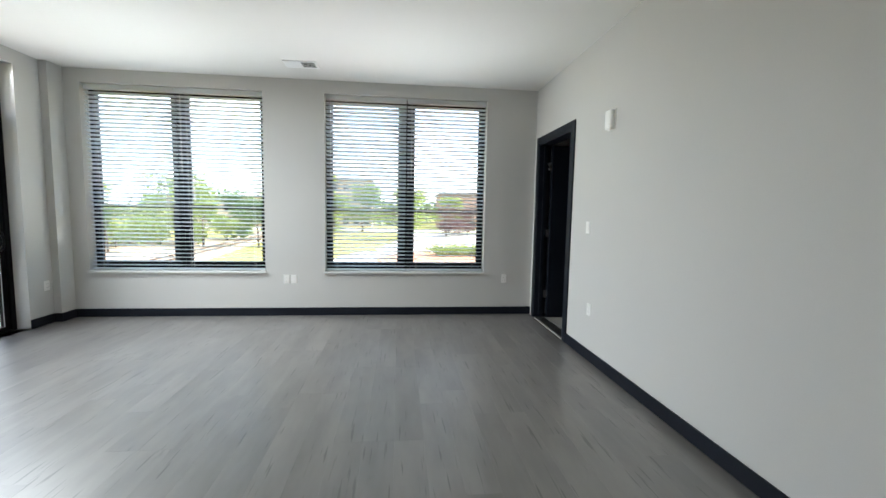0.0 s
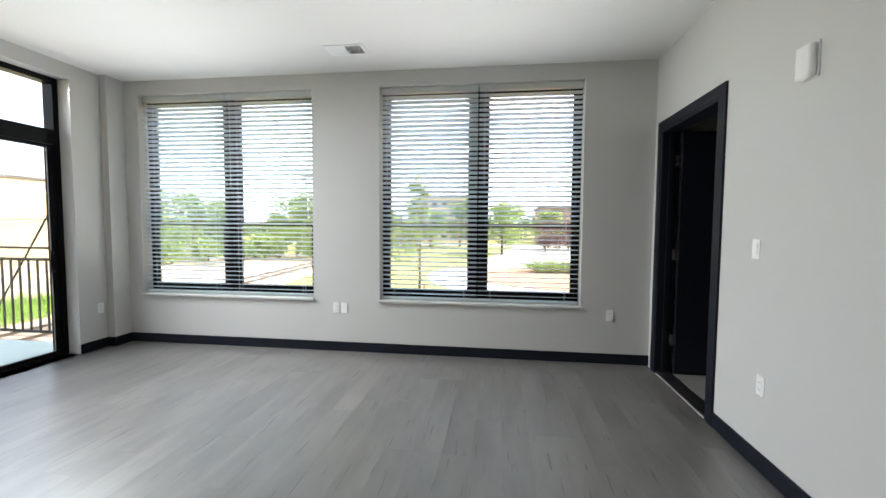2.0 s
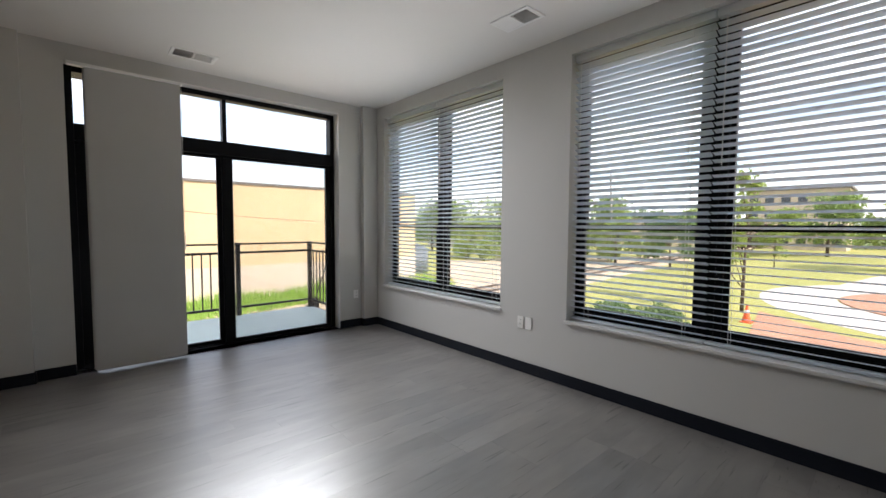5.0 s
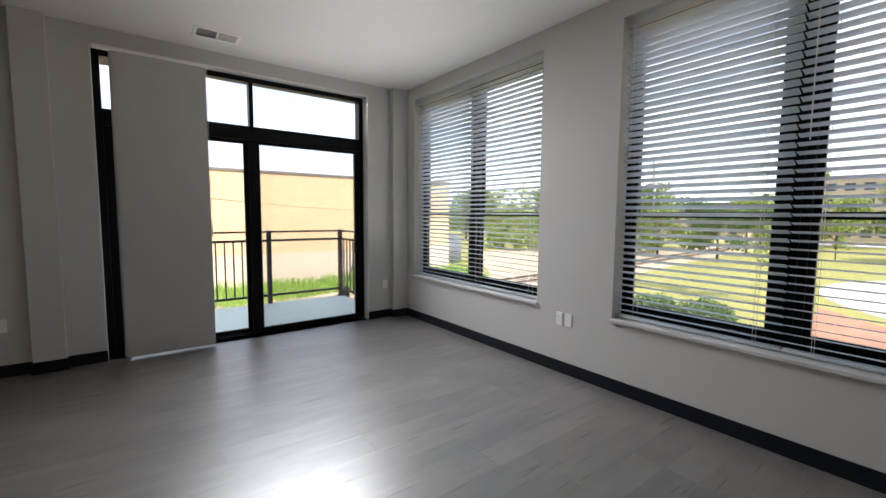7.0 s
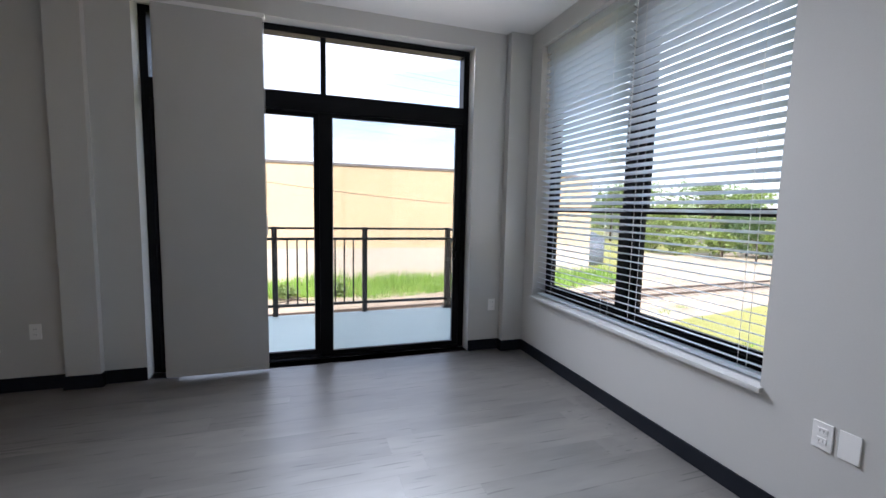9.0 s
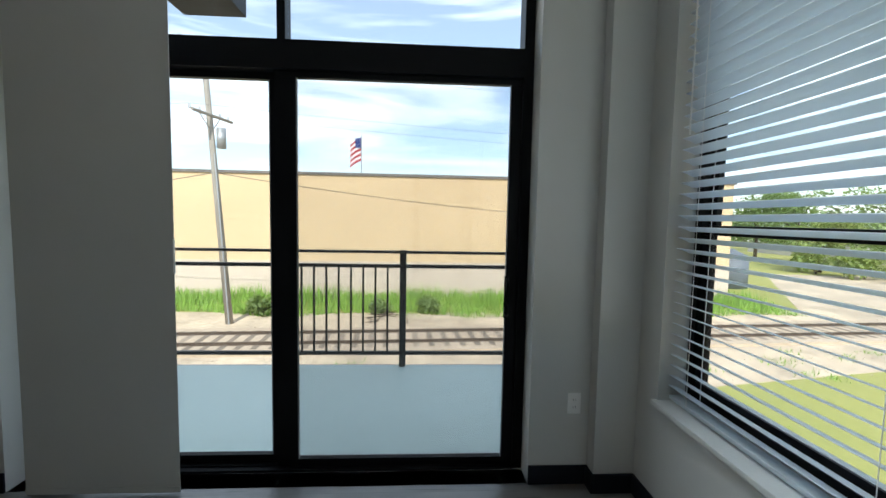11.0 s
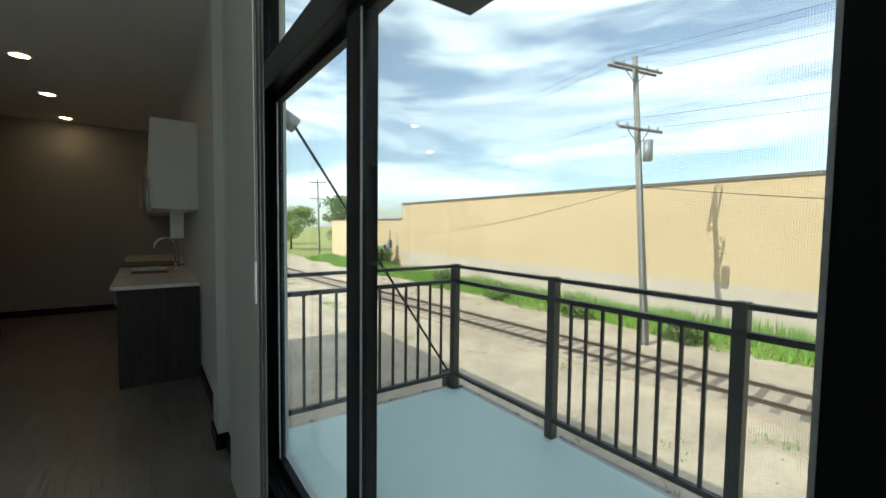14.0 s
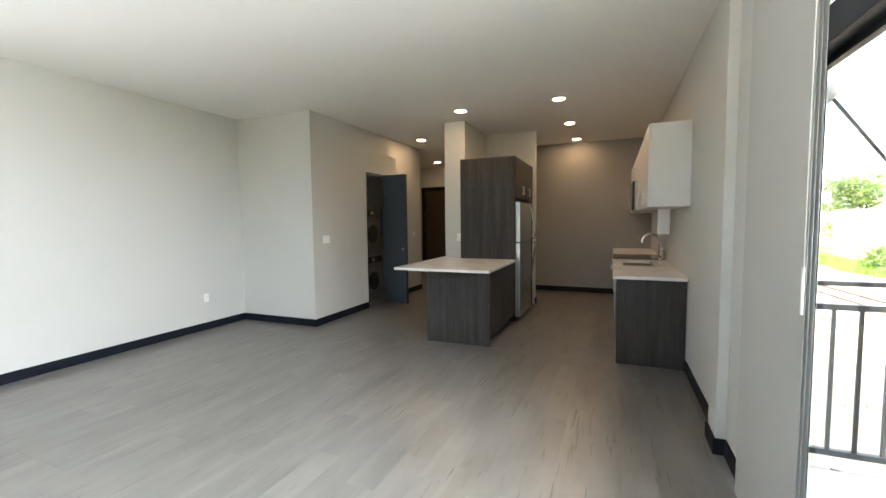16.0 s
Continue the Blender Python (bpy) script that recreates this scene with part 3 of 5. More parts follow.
# ---------------------------------------------------------------- glazed sliding door
def make_slider():
    ya, yb, _, z1 = SLIDER
    xc = -3.85
    d = thing("sliding_door_1", "black aluminium glazed balcony sliding door with transom lights", "sliding door", (xc, (ya + yb) / 2, 0), "", "structure")
    f = lambda n, y0, y1, z0, zz, dx=0.06, xo=0.0, par=d, bev=0.004: part(n, box(xc - dx + xo, y0, z0, xc + dx + xo, y1, zz, bev), M_ALU, par)
    f("jamb", ya, ya + 0.055, 0.0, z1)
    f("jamb", yb - 0.055, yb, 0.0, z1)
    f("head", ya + 0.055, yb - 0.055, z1 - 0.055, z1)
    f("threshold", ya + 0.055, yb - 0.055, 0.0, 0.016, 0.07)
    part("track_rib", box(xc + 0.030, ya + 0.055, 0.016, xc + 0.034, yb - 0.055, 0.024), M_ALU, d)
    part("track_rib", box(xc - 0.012, ya + 0.055, 0.016, xc - 0.008, yb - 0.055, 0.024), M_ALU, d)
    f("transom_bar", ya + 0.055, yb - 0.055, 2.215, 2.368, 0.065)
    f("transom_mullion", 3.785, 3.830, 2.368, z1 - 0.055, 0.05)
    for y0, y1 in ((ya + 0.055, 3.785), (3.830, yb - 0.055)):
        g = part("transom_pane", box(xc - 0.006, y0, 2.368, xc, y1, z1 - 0.055), M_GLASS, d, "clear transom glass")
        g.visible_shadow = False
    # fixed leaf, outer track; sliding leaf, inner track
    for nm, y0, y1, xo, st in (("fixed_leaf", ya + 0.055, 3.835, -0.030, 0.110), ("sliding_leaf", 3.768, yb - 0.055, 0.022, 0.112)):
        top = 2.215
        lf = part(nm, box(xc + xo - 0.019, y0, 0.024, xc + xo + 0.019, y1, 0.062, 0.003), M_ALU, d)
        part("top_rail", box(xc + xo - 0.019, y0, top - 0.034, xc + xo + 0.019, y1, top, 0.003), M_ALU, lf)
        part("stile", box(xc + xo - 0.019, y0, 0.062, xc + xo + 0.019, y0 + st, top - 0.034, 0.003), M_ALU, lf)
        part("stile", box(xc + xo - 0.019, y1 - (0.062 if nm == "sliding_leaf" else st), 0.062, xc + xo + 0.019, y1, top - 0.034, 0.003), M_ALU, lf)
        y1g = y1 - (0.062 if nm == "sliding_leaf" else st)
        for yg in (y0 + st, y1g - 0.006):
            part("gasket", box(xc + xo + 0.012, yg, 0.062, xc + xo + 0.0185, yg + 0.006, top - 0.034), M_GALV, lf, "thin grey glazing gasket")
        g = part("pane", box(xc + xo - 0.003, y0 + st, 0.062, xc + xo + 0.003, y1g, top - 0.034), M_GLASS, lf, "clear door glass")
        g.visible_shadow = False
    s = part("insect_screen", box(xc - 0.053, 3.745, 0.028, xc - 0.052, yb - 0.057, 2.213), M_SCREEN, d, "fine dark insect screen")
    s.visible_shadow = False
    # bow handle on the sliding leaf
    hp = [(xc + 0.042 + 0.058 * math.sin(math.pi * k / 8) ** 0.7, yb - 0.112 - 0.016 * math.sin(math.pi * k / 8), 0.90 + 0.21 * k / 8) for k in range(9)]
    part("handle", tube(hp, 0.013), M_ALU, d, "black bow pull handle", True)
    part("handle_plate", box(xc + 0.041, yb - 0.128, 0.885, xc + 0.047, yb - 0.096, 1.125, 0.002), M_ALU, d)
    return d


make_slider()


def make_panel_shade():
    """Sliding fabric panels stacked at the fixed side, under a slim ceiling track."""
    s = thing("panel_track_shade", "grey-white fabric panel track shade drawn half open beside glazed door", "shade", (-3.62, 2.93, 0), "")
    part("track", box(-3.648, SLIDER[0] + 0.02, 2.855, -3.585, 3.36, 2.885, 0.004), M_PLASTIC, s, "slim white head track")
    for k, (x, y0, y1, zb) in enumerate(((-3.602, 2.594, 3.345, 0.030), (-3.620, 2.586, 3.335, 0.034), (-3.637, 2.578, 3.325, 0.038))):
        b = bmesh.new()
        n = 12
        rows = []
        for i in range(n + 1):
            y = y0 + (y1 - y0) * i / n
            wob = 0.0015 * math.sin(5 * i / n + k * 2)
            rows.append([b.verts.new((x + wob + dx, y, z)) for dx in (-0.0009, 0.0009) for z in (zb, 2.855)])
        for p, q in zip(rows, rows[1:]):
            b.faces.new((p[0], q[0], q[1], p[1]))
            b.faces.new((p[2], p[3], q[3], q[2]))
            b.faces.new((p[0], p[2], q[2], q[0]))
            b.faces.new((p[1], q[1], q[3], p[3]))
        b.faces.new(rows[0])
        b.faces.new(rows[-1])
        bmesh.ops.recalc_face_normals(b, faces=b.faces[:])
        pn = part("panel", b, M_FABRIC, s)
        part("hem_bar", box(x - 0.004, y0, zb - 0.012, x + 0.004, y1, zb + 0.020, 0.002), M_FABRIC, pn)
    part("wand", rod((-3.592, 3.352, 2.84), (-3.592, 3.352, 1.15), 0.0025, 8), M_FABRIC, s, "thin grey draw wand")
    part("wand_grip", rod((-3.592, 3.352, 1.15), (-3.592, 3.352, 1.32), 0.005, 8), M_PLASTIC, s)
    return s


make_panel_shade()


# ---------------------------------------------------------------- doors
def make_bedroom_door():
    y0, y1, _, zt = DOOR
    d = thing("door_1", "dark painted bedroom door standing open inside its dark frame", "door", (EX, (y0 + y1) / 2, 0), "", "structure")
    c = 0.085
    part("casing", box(EX - 0.016, y0 - c, 0, EX, y0, zt + c, 0.004), M_TRIM, d)
    part("casing", box(EX - 0.016, y1, 0, EX, y1 + c, zt + c, 0.004), M_TRIM, d)
    part("casing", box(EX - 0.016, y0, zt, EX, y1, zt + c, 0.004), M_TRIM, d)
    part("jamb", box(EX - 0.012, y0, 0, EX + 0.145, y0 + 0.022, zt, 0.002), M_TRIM, d)
    part("jamb", box(EX - 0.012, y1 - 0.022, 0, EX + 0.145, y1, zt, 0.002), M_TRIM, d)
    part("head_jamb", box(EX - 0.012, y0 + 0.022, zt - 0.022, EX + 0.145, y1 - 0.022, zt, 0.002), M_TRIM, d)
    part("door_stop", box(EX + 0.05, y1 - 0.036, 0, EX + 0.09, y1 - 0.022, zt - 0.022, 0.002), M_TRIM, d)
    part("threshold", box(EX, y0 + 0.022, 0.0045, EX + 0.13, y1 - 0.022, 0.012, 0.002), M_NICKEL, d, "metal threshold strip")
    leaf = part("leaf", box(EX + 0.150, y1 - 0.068, 0.012, EX + 1.12, y1 - 0.026, zt - 0.026, 0.003), M_TRIM, d, "dark painted flush door leaf")
    for z in (0.33, 1.15, 2.03):
        part("hinge", box(EX + 0.112, y1 - 0.050, z - 0.05, EX + 0.150, y1 - 0.0225, z + 0.05, 0.002), M_NICKEL, leaf, "satin nickel hinge")
    part("lever", tube([(EX + 1.06, y1 - 0.068, 1.0), (EX + 1.06, y1 - 0.12, 1.0), (EX + 0.95, y1 - 0.122, 1.0)], 0.009), M_NICKEL, leaf, "satin nickel lever", True)
    return d


make_bedroom_door()

hall = thing("door_2", "dark brown wooden entry door in a dark frame", "door", (1.725, -6.0, 0), "", "structure")
part("leaf", box(1.29, -6.06, 0.006, 2.16, -6.015, 2.36, 0.003), M_BROWNDOOR, hall)
part("casing", box(1.17, -6.0, 0, 1.25, -5.984, 2.48, 0.004), M_TRIM, hall)
part("casing", box(2.20, -6.0, 0, 2.28, -5.984, 2.48, 0.004), M_TRIM, hall)
part("casing", box(1.25, -6.0, 2.40, 2.20, -5.984, 2.48, 0.004), M_TRIM, hall)
part("jamb", box(1.25, -6.1, 0, 1.29, -6.0, 2.40), M_TRIM, hall)
part("jamb", box(2.16, -6.1, 0, 2.20, -6.0, 2.40), M_TRIM, hall)
part("head_jamb", box(1.29, -6.1, 2.36, 2.16, -6.0, 2.40), M_TRIM, hall)
part("lever", tube([(1.36, -6.015, 1.0), (1.36, -5.96, 1.0), (1.47, -5.958, 1.0)], 0.009), M_NICKEL, hall, "satin nickel lever", True)

fold = thing("closet_door", "slate blue folding closet door pushed half open", "door", (0.950, -1.45, 0), "")
part("leaf", box(0.440, -1.400, 0.012, 0.905, -1.432, 2.325, 0.003), M_BLUEDOOR, fold)
part("leaf", box(0.440, -1.436, 0.012, 0.905, -1.468, 2.325, 0.003), M_BLUEDOOR, fold)
part("knob", rod((0.50, -1.400, 1.0), (0.50, -1.372, 1.0), 0.014, 14), M_NICKEL, fold, "satin nickel knob", True)
closet = thing("closet_opening", "dark painted casing of the laundry closet opening", "door frame", (0.975, -1.55, 0), "", "structure")
part("jamb", box(0.946, CLOSET[1] - 0.014, 0, 1.035, CLOSET[1], CLOSET[3], 0.002), M_TRIM, closet)
part("jamb", box(0.946, CLOSET[0], 0, 1.035, CLOSET[0] + 0.014, CLOSET[3], 0.002), M_TRIM, closet)
part("head", box(0.946, CLOSET[0] + 0.014, CLOSET[3] - 0.014, 1.035, CLOSET[1] - 0.014, CLOSET[3], 0.002), M_TRIM, closet)
part("track", box(0.955, CLOSET[0] + 0.014, CLOSET[3] - 0.030, 0.985, CLOSET[1] - 0.014, CLOSET[3] - 0.014), M_NICKEL, closet)


def make_laundry(name, label, z):
    m = thing(name, label, "appliance", (1.49, -1.40, z), "stacked laundry machines")
    part("body", box(1.16, -1.75, z, 1.83, -1.07, z + 0.86, 0.012), M_GRAPHITE, m)
    part("door", rod((1.158, -1.41, z + 0.40), (1.125, -1.41, z + 0.40), 0.225, 32), M_GRAPHITE, m, "round grey door rim")
    part("window", rod((1.127, -1.41, z + 0.40), (1.112, -1.41, z + 0.40), 0.165, 32), M_BLACKGLASS, m, "dark porthole glass")
    part("control_panel", box(1.150, -1.74, z + 0.73, 1.160, -1.08, z + 0.85, 0.003), M_BLACKGLASS, m)
    part("dial", rod((1.150, -1.41, z + 0.79), (1.122, -1.41, z + 0.79), 0.032, 20), M_GALV, m)
    return m


make_laundry("washing_machine", "dark grey front-loading washing machine in the closet", 0.0)
make_laundry("tumble_dryer", "dark grey front-loading dryer stacked on the washing machine", 0.862)


# ---------------------------------------------------------------- small wall and ceiling fittings
def plate(kind, label, normal, u, z, plane, w=0.072, h=0.116, group=""):
    """A cover plate on a wall. normal: '+x', '-x' or '-y' or '+y', the way it faces."""
    sgn = 1 if normal[0] == "+" else -1
    ax = normal[1]

    def bx(u0, u1, z0, z1, d0, d1, bev=0.0):
        a, b = plane + sgn * d0, plane + sgn * d1
        return box(a, u0, z0, b, u1, z1, bev) if ax == "x" else box(u0, a, z0, u1, b, z1, bev)

    t = thing(kind, label, "socket" if "outlet" in kind else "switch", (plane, u, z) if ax == "x" else (u, plane, z), group)
    part("plate", bx(u - w / 2, u + w / 2, z - h / 2, z + h / 2, 0, 0.006, 0.0025), M_PLASTIC, t)
    if kind == "wall_outlet":
        for dz in (0.021, -0.021):
            r = part("receptacle", bx(u - 0.017, u + 0.017, z + dz - 0.014, z + dz + 0.014, 0.006, 0.0085, 0.001), M_PLASTIC, t)
            # slots are black slivers on the face, their inner shade given as colour
            part("slot", bx(u - 0.008, u - 0.006, z + dz - 0.005, z + dz + 0.006, 0.0085, 0.0089), M_DARKHOLE, r)
            part("slot", bx(u + 0.006, u + 0.008, z + dz - 0.005, z + dz + 0.006, 0.0085, 0.0089), M_DARKHOLE, r)
    elif kind == "light_switch":
        n = max(1, round(w / 0.06))
        for k in range(n):
            uc = u + (k - (n - 1) / 2) * 0.046
            part("rocker", bx(uc - 0.0165, uc + 0.0165, z - 0.033, z + 0.033, 0.006, 0.0105, 0.002), M_PLASTIC, t)
    return t


plate("wall_outlet", "white double wall outlet beside a blank plate", "-y", -0.998, 0.487, NY)
plate("blank_plate", "white blank cover plate beside a wall outlet", "-y", -0.905, 0.487, NY)
plate("wall_outlet", "white wall outlet below the window wall end", "-y", 1.923, 0.499, NY)
plate("wall_outlet", "white wall outlet beside the boxed chase", "+x", 5.405, 0.455, WX)
plate("wall_outlet", "white wall outlet near the pilaster", "+x", 1.765, 0.440, WX)
plate("wall_outlet", "white wall outlet near the bedroom door", "-x", 3.915, 0.491, EX)
plate("wall_outlet", "white wall outlet low on the long wall", "-x", 1.10, 0.450, EX)
plate("light_switch", "white rocker switch near the bedroom door", "-x", 4.018, 1.284, EX)
plate("light_switch", "white three-gang rocker switch by the laundry", "-x", 0.165, 1.240, 0.950, 0.150)
plate("wall_outlet", "white wall outlet on the wall end behind the peninsula", "+y", -0.70, 1.235, WBY)
plate("light_switch", "white rocker switch in the hall", "-x", -2.75, 1.22, 0.950)

alarm = thing("wall_alarm", "white rounded wall alarm sounder high on the wall", "alarm", (EX, 3.66, 2.245), "")
part("base", box(EX - 0.008, 3.595, 2.150, EX, 3.715, 2.325, 0.003), M_PLASTIC, alarm)
part("cover", box(EX - 0.044, 3.600, 2.155, EX - 0.008, 3.710, 2.320, 0.018), M_PLASTIC, alarm, "", True)


def make_ceiling_vent(x0, x1, y0, y1, along, label, half_closed):
    v = thing("ceiling_vent", label, "vent", ((x0 + x1) / 2, (y0 + y1) / 2, CEIL), "ceiling vents")
    z = CEIL
    fw = 0.028
    part("frame", box(x0, y0, z - 0.008, x1, y0 + fw, z, 0.002), M_PLASTIC, v)
    part("frame", box(x0, y1 - fw, z - 0.008, x1, y1, z, 0.002), M_PLASTIC, v)
    part("frame", box(x0, y0 + fw, z - 0.008, x0 + fw, y1 - fw, z, 0.002), M_PLASTIC, v)
    part("frame", box(x1 - fw, y0 + fw, z - 0.008, x1, y1 - fw, z, 0.002), M_PLASTIC, v)
    # flat black sheet on the uncut ceiling, coloured as the duct's shade
    part("backing", box(x0 + fw, y0 + fw, z - 0.0015, x1 - fw, y1 - fw, z - 0.0005), M_DARKHOLE, v, "black sheet standing for the shaded duct")
    a0, a1 = (x0 + fw, x1 - fw) if along == "x" else (y0 + fw, y1 - fw)
    b0, b1 = (y0 + fw, y1 - fw) if along == "x" else (x0 + fw, x1 - fw)
    mid = (a0 + a1) / 2
    part("divider", box(mid - 0.006, b0, z - 0.009, mid + 0.006, b1, z - 0.0015) if along == "x" else box(b0, mid - 0.006, z - 0.009, b1, mid + 0.006, z - 0.0015), M_PLASTIC, v)
    for side in (0, 1):
        s0, s1 = (a0, mid - 0.006) if side == 0 else (mid + 0.006, a1)
        n = 11
        for k in range(n):
            c = s0 + (s1 - s0) * (k + 0.5) / n
            # narrower louvers bare more black, so a half's darkness lies in its shape
            wdt = (s1 - s0) / n * ((0.92, 0.14) if half_closed else (0.12, 0.42))[side]
            bm = box(c - wdt / 2, b0, z - 0.007, c + wdt / 2, b1, z - 0.0025) if along == "x" else box(b0, c - wdt / 2, z - 0.007, b1, c + wdt / 2, z - 0.0025)
            part("louver", bm, M_PLASTIC, v)
    return v


make_ceiling_vent(-0.838, -0.468, 5.042, 5.270, "x", "white ceiling air vent with two louvred halves near the windows", True)
make_ceiling_vent(-3.310, -3.065, 3.203, 3.592, "y", "white two-bank ceiling air vent near the glazed door", False)

lv = thing("wall_vent", "painted wall grille above the laundry closet", "vent", (0.950, -1.57, 2.6), "")
part("frame", box(0.940, -2.03, 2.48, 0.950, -1.12, 2.52, 0.002), M_WALL, lv)
part("frame", box(0.940, -2.03, 2.70, 0.950, -1.12, 2.74, 0.002), M_WALL, lv)
part("frame", box(0.940, -2.03, 2.52, 0.950, -1.99, 2.70, 0.002), M_WALL, lv)
part("frame", box(0.940, -1.16, 2.52, 0.950, -1.12, 2.70, 0.002), M_WALL, lv)
for k in range(9):
    part("louver", box(0.942, -1.99, 2.526 + k * 0.0195, 0.9495, -1.16, 2.538 + k * 0.0195), M_WALL, lv)


def make_can(x, y):
    c = thing("recessed_light", "round recessed ceiling light, lit warm white", "ceiling light", (x, y, CEIL), "recessed ceiling lights")
    b = bmesh.new()
    seg = 32
    rings = []
    for r, z in ((0.095, CEIL - 0.0005), (0.092, CEIL - 0.007), (0.074, CEIL - 0.007), (0.070, CEIL - 0.001)):
        rings.append([b.verts.new((x + r * math.cos(2 * math.pi * k / seg), y + r * math.sin(2 * math.pi * k / seg), z)) for k in range(seg)])
    for p, q in zip(rings, rings[1:]):
        for k in range(seg):
            b.faces.new((p[k], p[(k + 1) % seg], q[(k + 1) % seg], q[k]))
    bmesh.ops.recalc_face_normals(b, faces=b.faces[:])
    part("trim_ring", b, M_PLASTIC, c, "", True)
    part("lens", disc_prism(x, y, CEIL - 0.006, CEIL - 0.002, 0.069, 28), M_CAN, c, "glowing warm lens")
    return c


for x, y in ((0.476, -2.17), (-0.937, -0.484), (-2.297, -0.456), (-2.288, -1.921), (-2.290, -3.35), (1.37, -5.08)):
    make_can(x, y)

# ---------------------------------------------------------------- kitchen
def bar_pull(x, y, z0, z1, parent, out=-1):
    h = part("handle", rod((x + out * 0.030, y, z0), (x + out * 0.030, y, z1), 0.006, 8), M_NICKEL, parent, "satin nickel bar pull")
    part("handle_post", rod((x, y, z0 + 0.02), (x + out * 0.030, y, z0 + 0.02), 0.004, 6), M_NICKEL, h)
    part("handle_post", rod((x, y, z1 - 0.02), (x + out * 0.030, y, z1 - 0.02), 0.004, 6), M_NICKEL, h)
    return h


pen = thing("peninsula_cabinet", "dark woodgrain kitchen peninsula base cabinet with two doors", "cabinet", (-1.24, -0.15, 0), "kitchen cabinets")
part("body", box(-1.622, -0.812, 0.10, -0.840, 0.490, 0.885, 0.002), M_CAB, pen)
part("end_panel", box(-1.640, 0.490, 0.0, -0.836, 0.508, 0.885, 0.002), M_CAB, pen, "dark vertical woodgrain end panel")
part("toe_kick", box(-1.565, -0.812, 0.0, -0.840, 0.490, 0.10), M_TRIM, pen)
for y0, y1, hy in ((-0.170, 0.478, -0.115), (-0.806, -0.176, -0.231)):
    part("door", box(-1.642, y0, 0.105, -1.623, y1, 0.878, 0.002), M_CAB, pen)

top = thing("peninsula_countertop", "white quartz countertop overhanging the peninsula cabinet", "countertop", (-1.04, -0.1, 0.887), "")
bm = box(-1.668, -0.812, 0.887, -0.430, 0.618, 0.920, 0.003)
box(-0.798, WBY + 0.002, 0.887, -0.430, -0.813, 0.920, 0, bm)
part("slab", bm, M_QUARTZ, top)
part("bracket", box(-0.80, WBY + 0.002, 0.60, -0.50, WBY + 0.03, 0.886, 0.003), M_TRIM, top)

tall = thing("refrigerator_cabinet", "tall dark woodgrain cabinet surrounding the refrigerator", "cabinet", (-1.23, -1.5, 0), "kitchen cabinets")
part("side_panel", box(-1.648, -0.838, 0.0, -0.806, -0.816, 2.420, 0.002), M_CAB, tall)
part("side_panel", box(-1.648, -2.222, 0.0, -0.806, -2.200, 2.420, 0.002), M_CAB, tall)
part("upper_body", box(-1.628, -2.200, 1.830, -0.806, -0.838, 2.420, 0.002), M_CAB, tall)
for y0, y1, hy in ((-1.302, -0.842, -1.262), (-1.768, -1.306, -1.346), (-2.196, -1.772, -1.82)):
    dr = part("door", box(-1.648, y0, 1.834, -1.629, y1, 2.416, 0.002), M_CAB, tall)
    bar_pull(-1.648, hy, 1.88, 2.02, dr)
pd = part("pantry_door", box(-1.648, -2.196, 0.10, -1.629, -1.772, 1.828, 0.002), M_CAB, tall)
part("pantry_body", box(-1.628, -2.200, 0.0, -0.806, -1.770, 1.828, 0.002), M_CAB, tall)
bar_pull(-1.648, -1.82, 1.0, 1.2, pd)

fr = thing("refrigerator", "stainless steel top-freezer refrigerator with curved handles", "refrigerator", (-1.25, -1.3, 0), "")
part("case", box(-1.625, -1.750, 0.03, -0.86, -0.858, 1.750, 0.006), M_GALV, fr)
for nm, z0, z1 in (("fridge_door", 0.06, 1.160), ("freezer_door", 1.178, 1.760)):
    dr = part(nm, box(-1.715, -1.748, z0, -1.630, -0.858, z1, 0.010), M_STEEL, fr)
    za, zb = (0.50, 1.135) if nm == "fridge_door" else (1.70, 1.205)
    pts = [(-1.712 - 0.075 * min(1.0, k / 10) ** 0.8 * (1.0 if k < 12 else 0.0), -1.68, za + (zb - za) * min(k, 11) / 11) for k in range(13)]
    part("handle", tube(pts, 0.014), M_CHROME, dr, "curved steel handle", True)
part("hinge_cover", box(-1.70, -0.95, 1.760, -1.58, -0.87, 1.785, 0.004), M_DARKHOLE, fr)
part("toe_grille", box(-1.66, -1.74, 0.0, -1.60, -0.865, 0.06), M_DARKHOLE, fr)


# west run: sink cabinet, range, end cabinet, uppers, microwave
def base_unit(y0, y1, label, doors):
    c = thing("base_cabinet", label, "cabinet", (-3.33, (y0 + y1) / 2, 0), "kitchen cabinets")
    part("body", box(-3.640, y0, 0.10, -3.035, y1, 0.885, 0.002), M_CAB, c)
    part("toe_kick", box(-3.640, y0 + 0.002, 0.0, -3.085, y1 - 0.002, 0.10), M_TRIM, c)
    n = doors
    for k in range(n):
        a, b = y0 + (y1 - y0) * k / n + 0.003, y0 + (y1 - y0) * (k + 1) / n - 0.003
        dr = part("door", box(-3.034, a, 0.105, -3.015, b, 0.878, 0.002), M_CAB, c)
        bar_pull(-3.015, b - 0.05 if k % 2 == 0 else a + 0.05, 0.68, 0.82, dr, 1)
    return c


sinkcab = base_unit(-1.330, 0.570, "dark woodgrain sink base cabinet under quartz", 4)
part("end_panel", box(-3.640, 0.571, 0.0, -3.015, 0.590, 0.885, 0.002), M_CAB, sinkcab, "dark vertical woodgrain end panel")
base_unit(-3.735, -2.105, "dark woodgrain base cabinet past the range", 3)

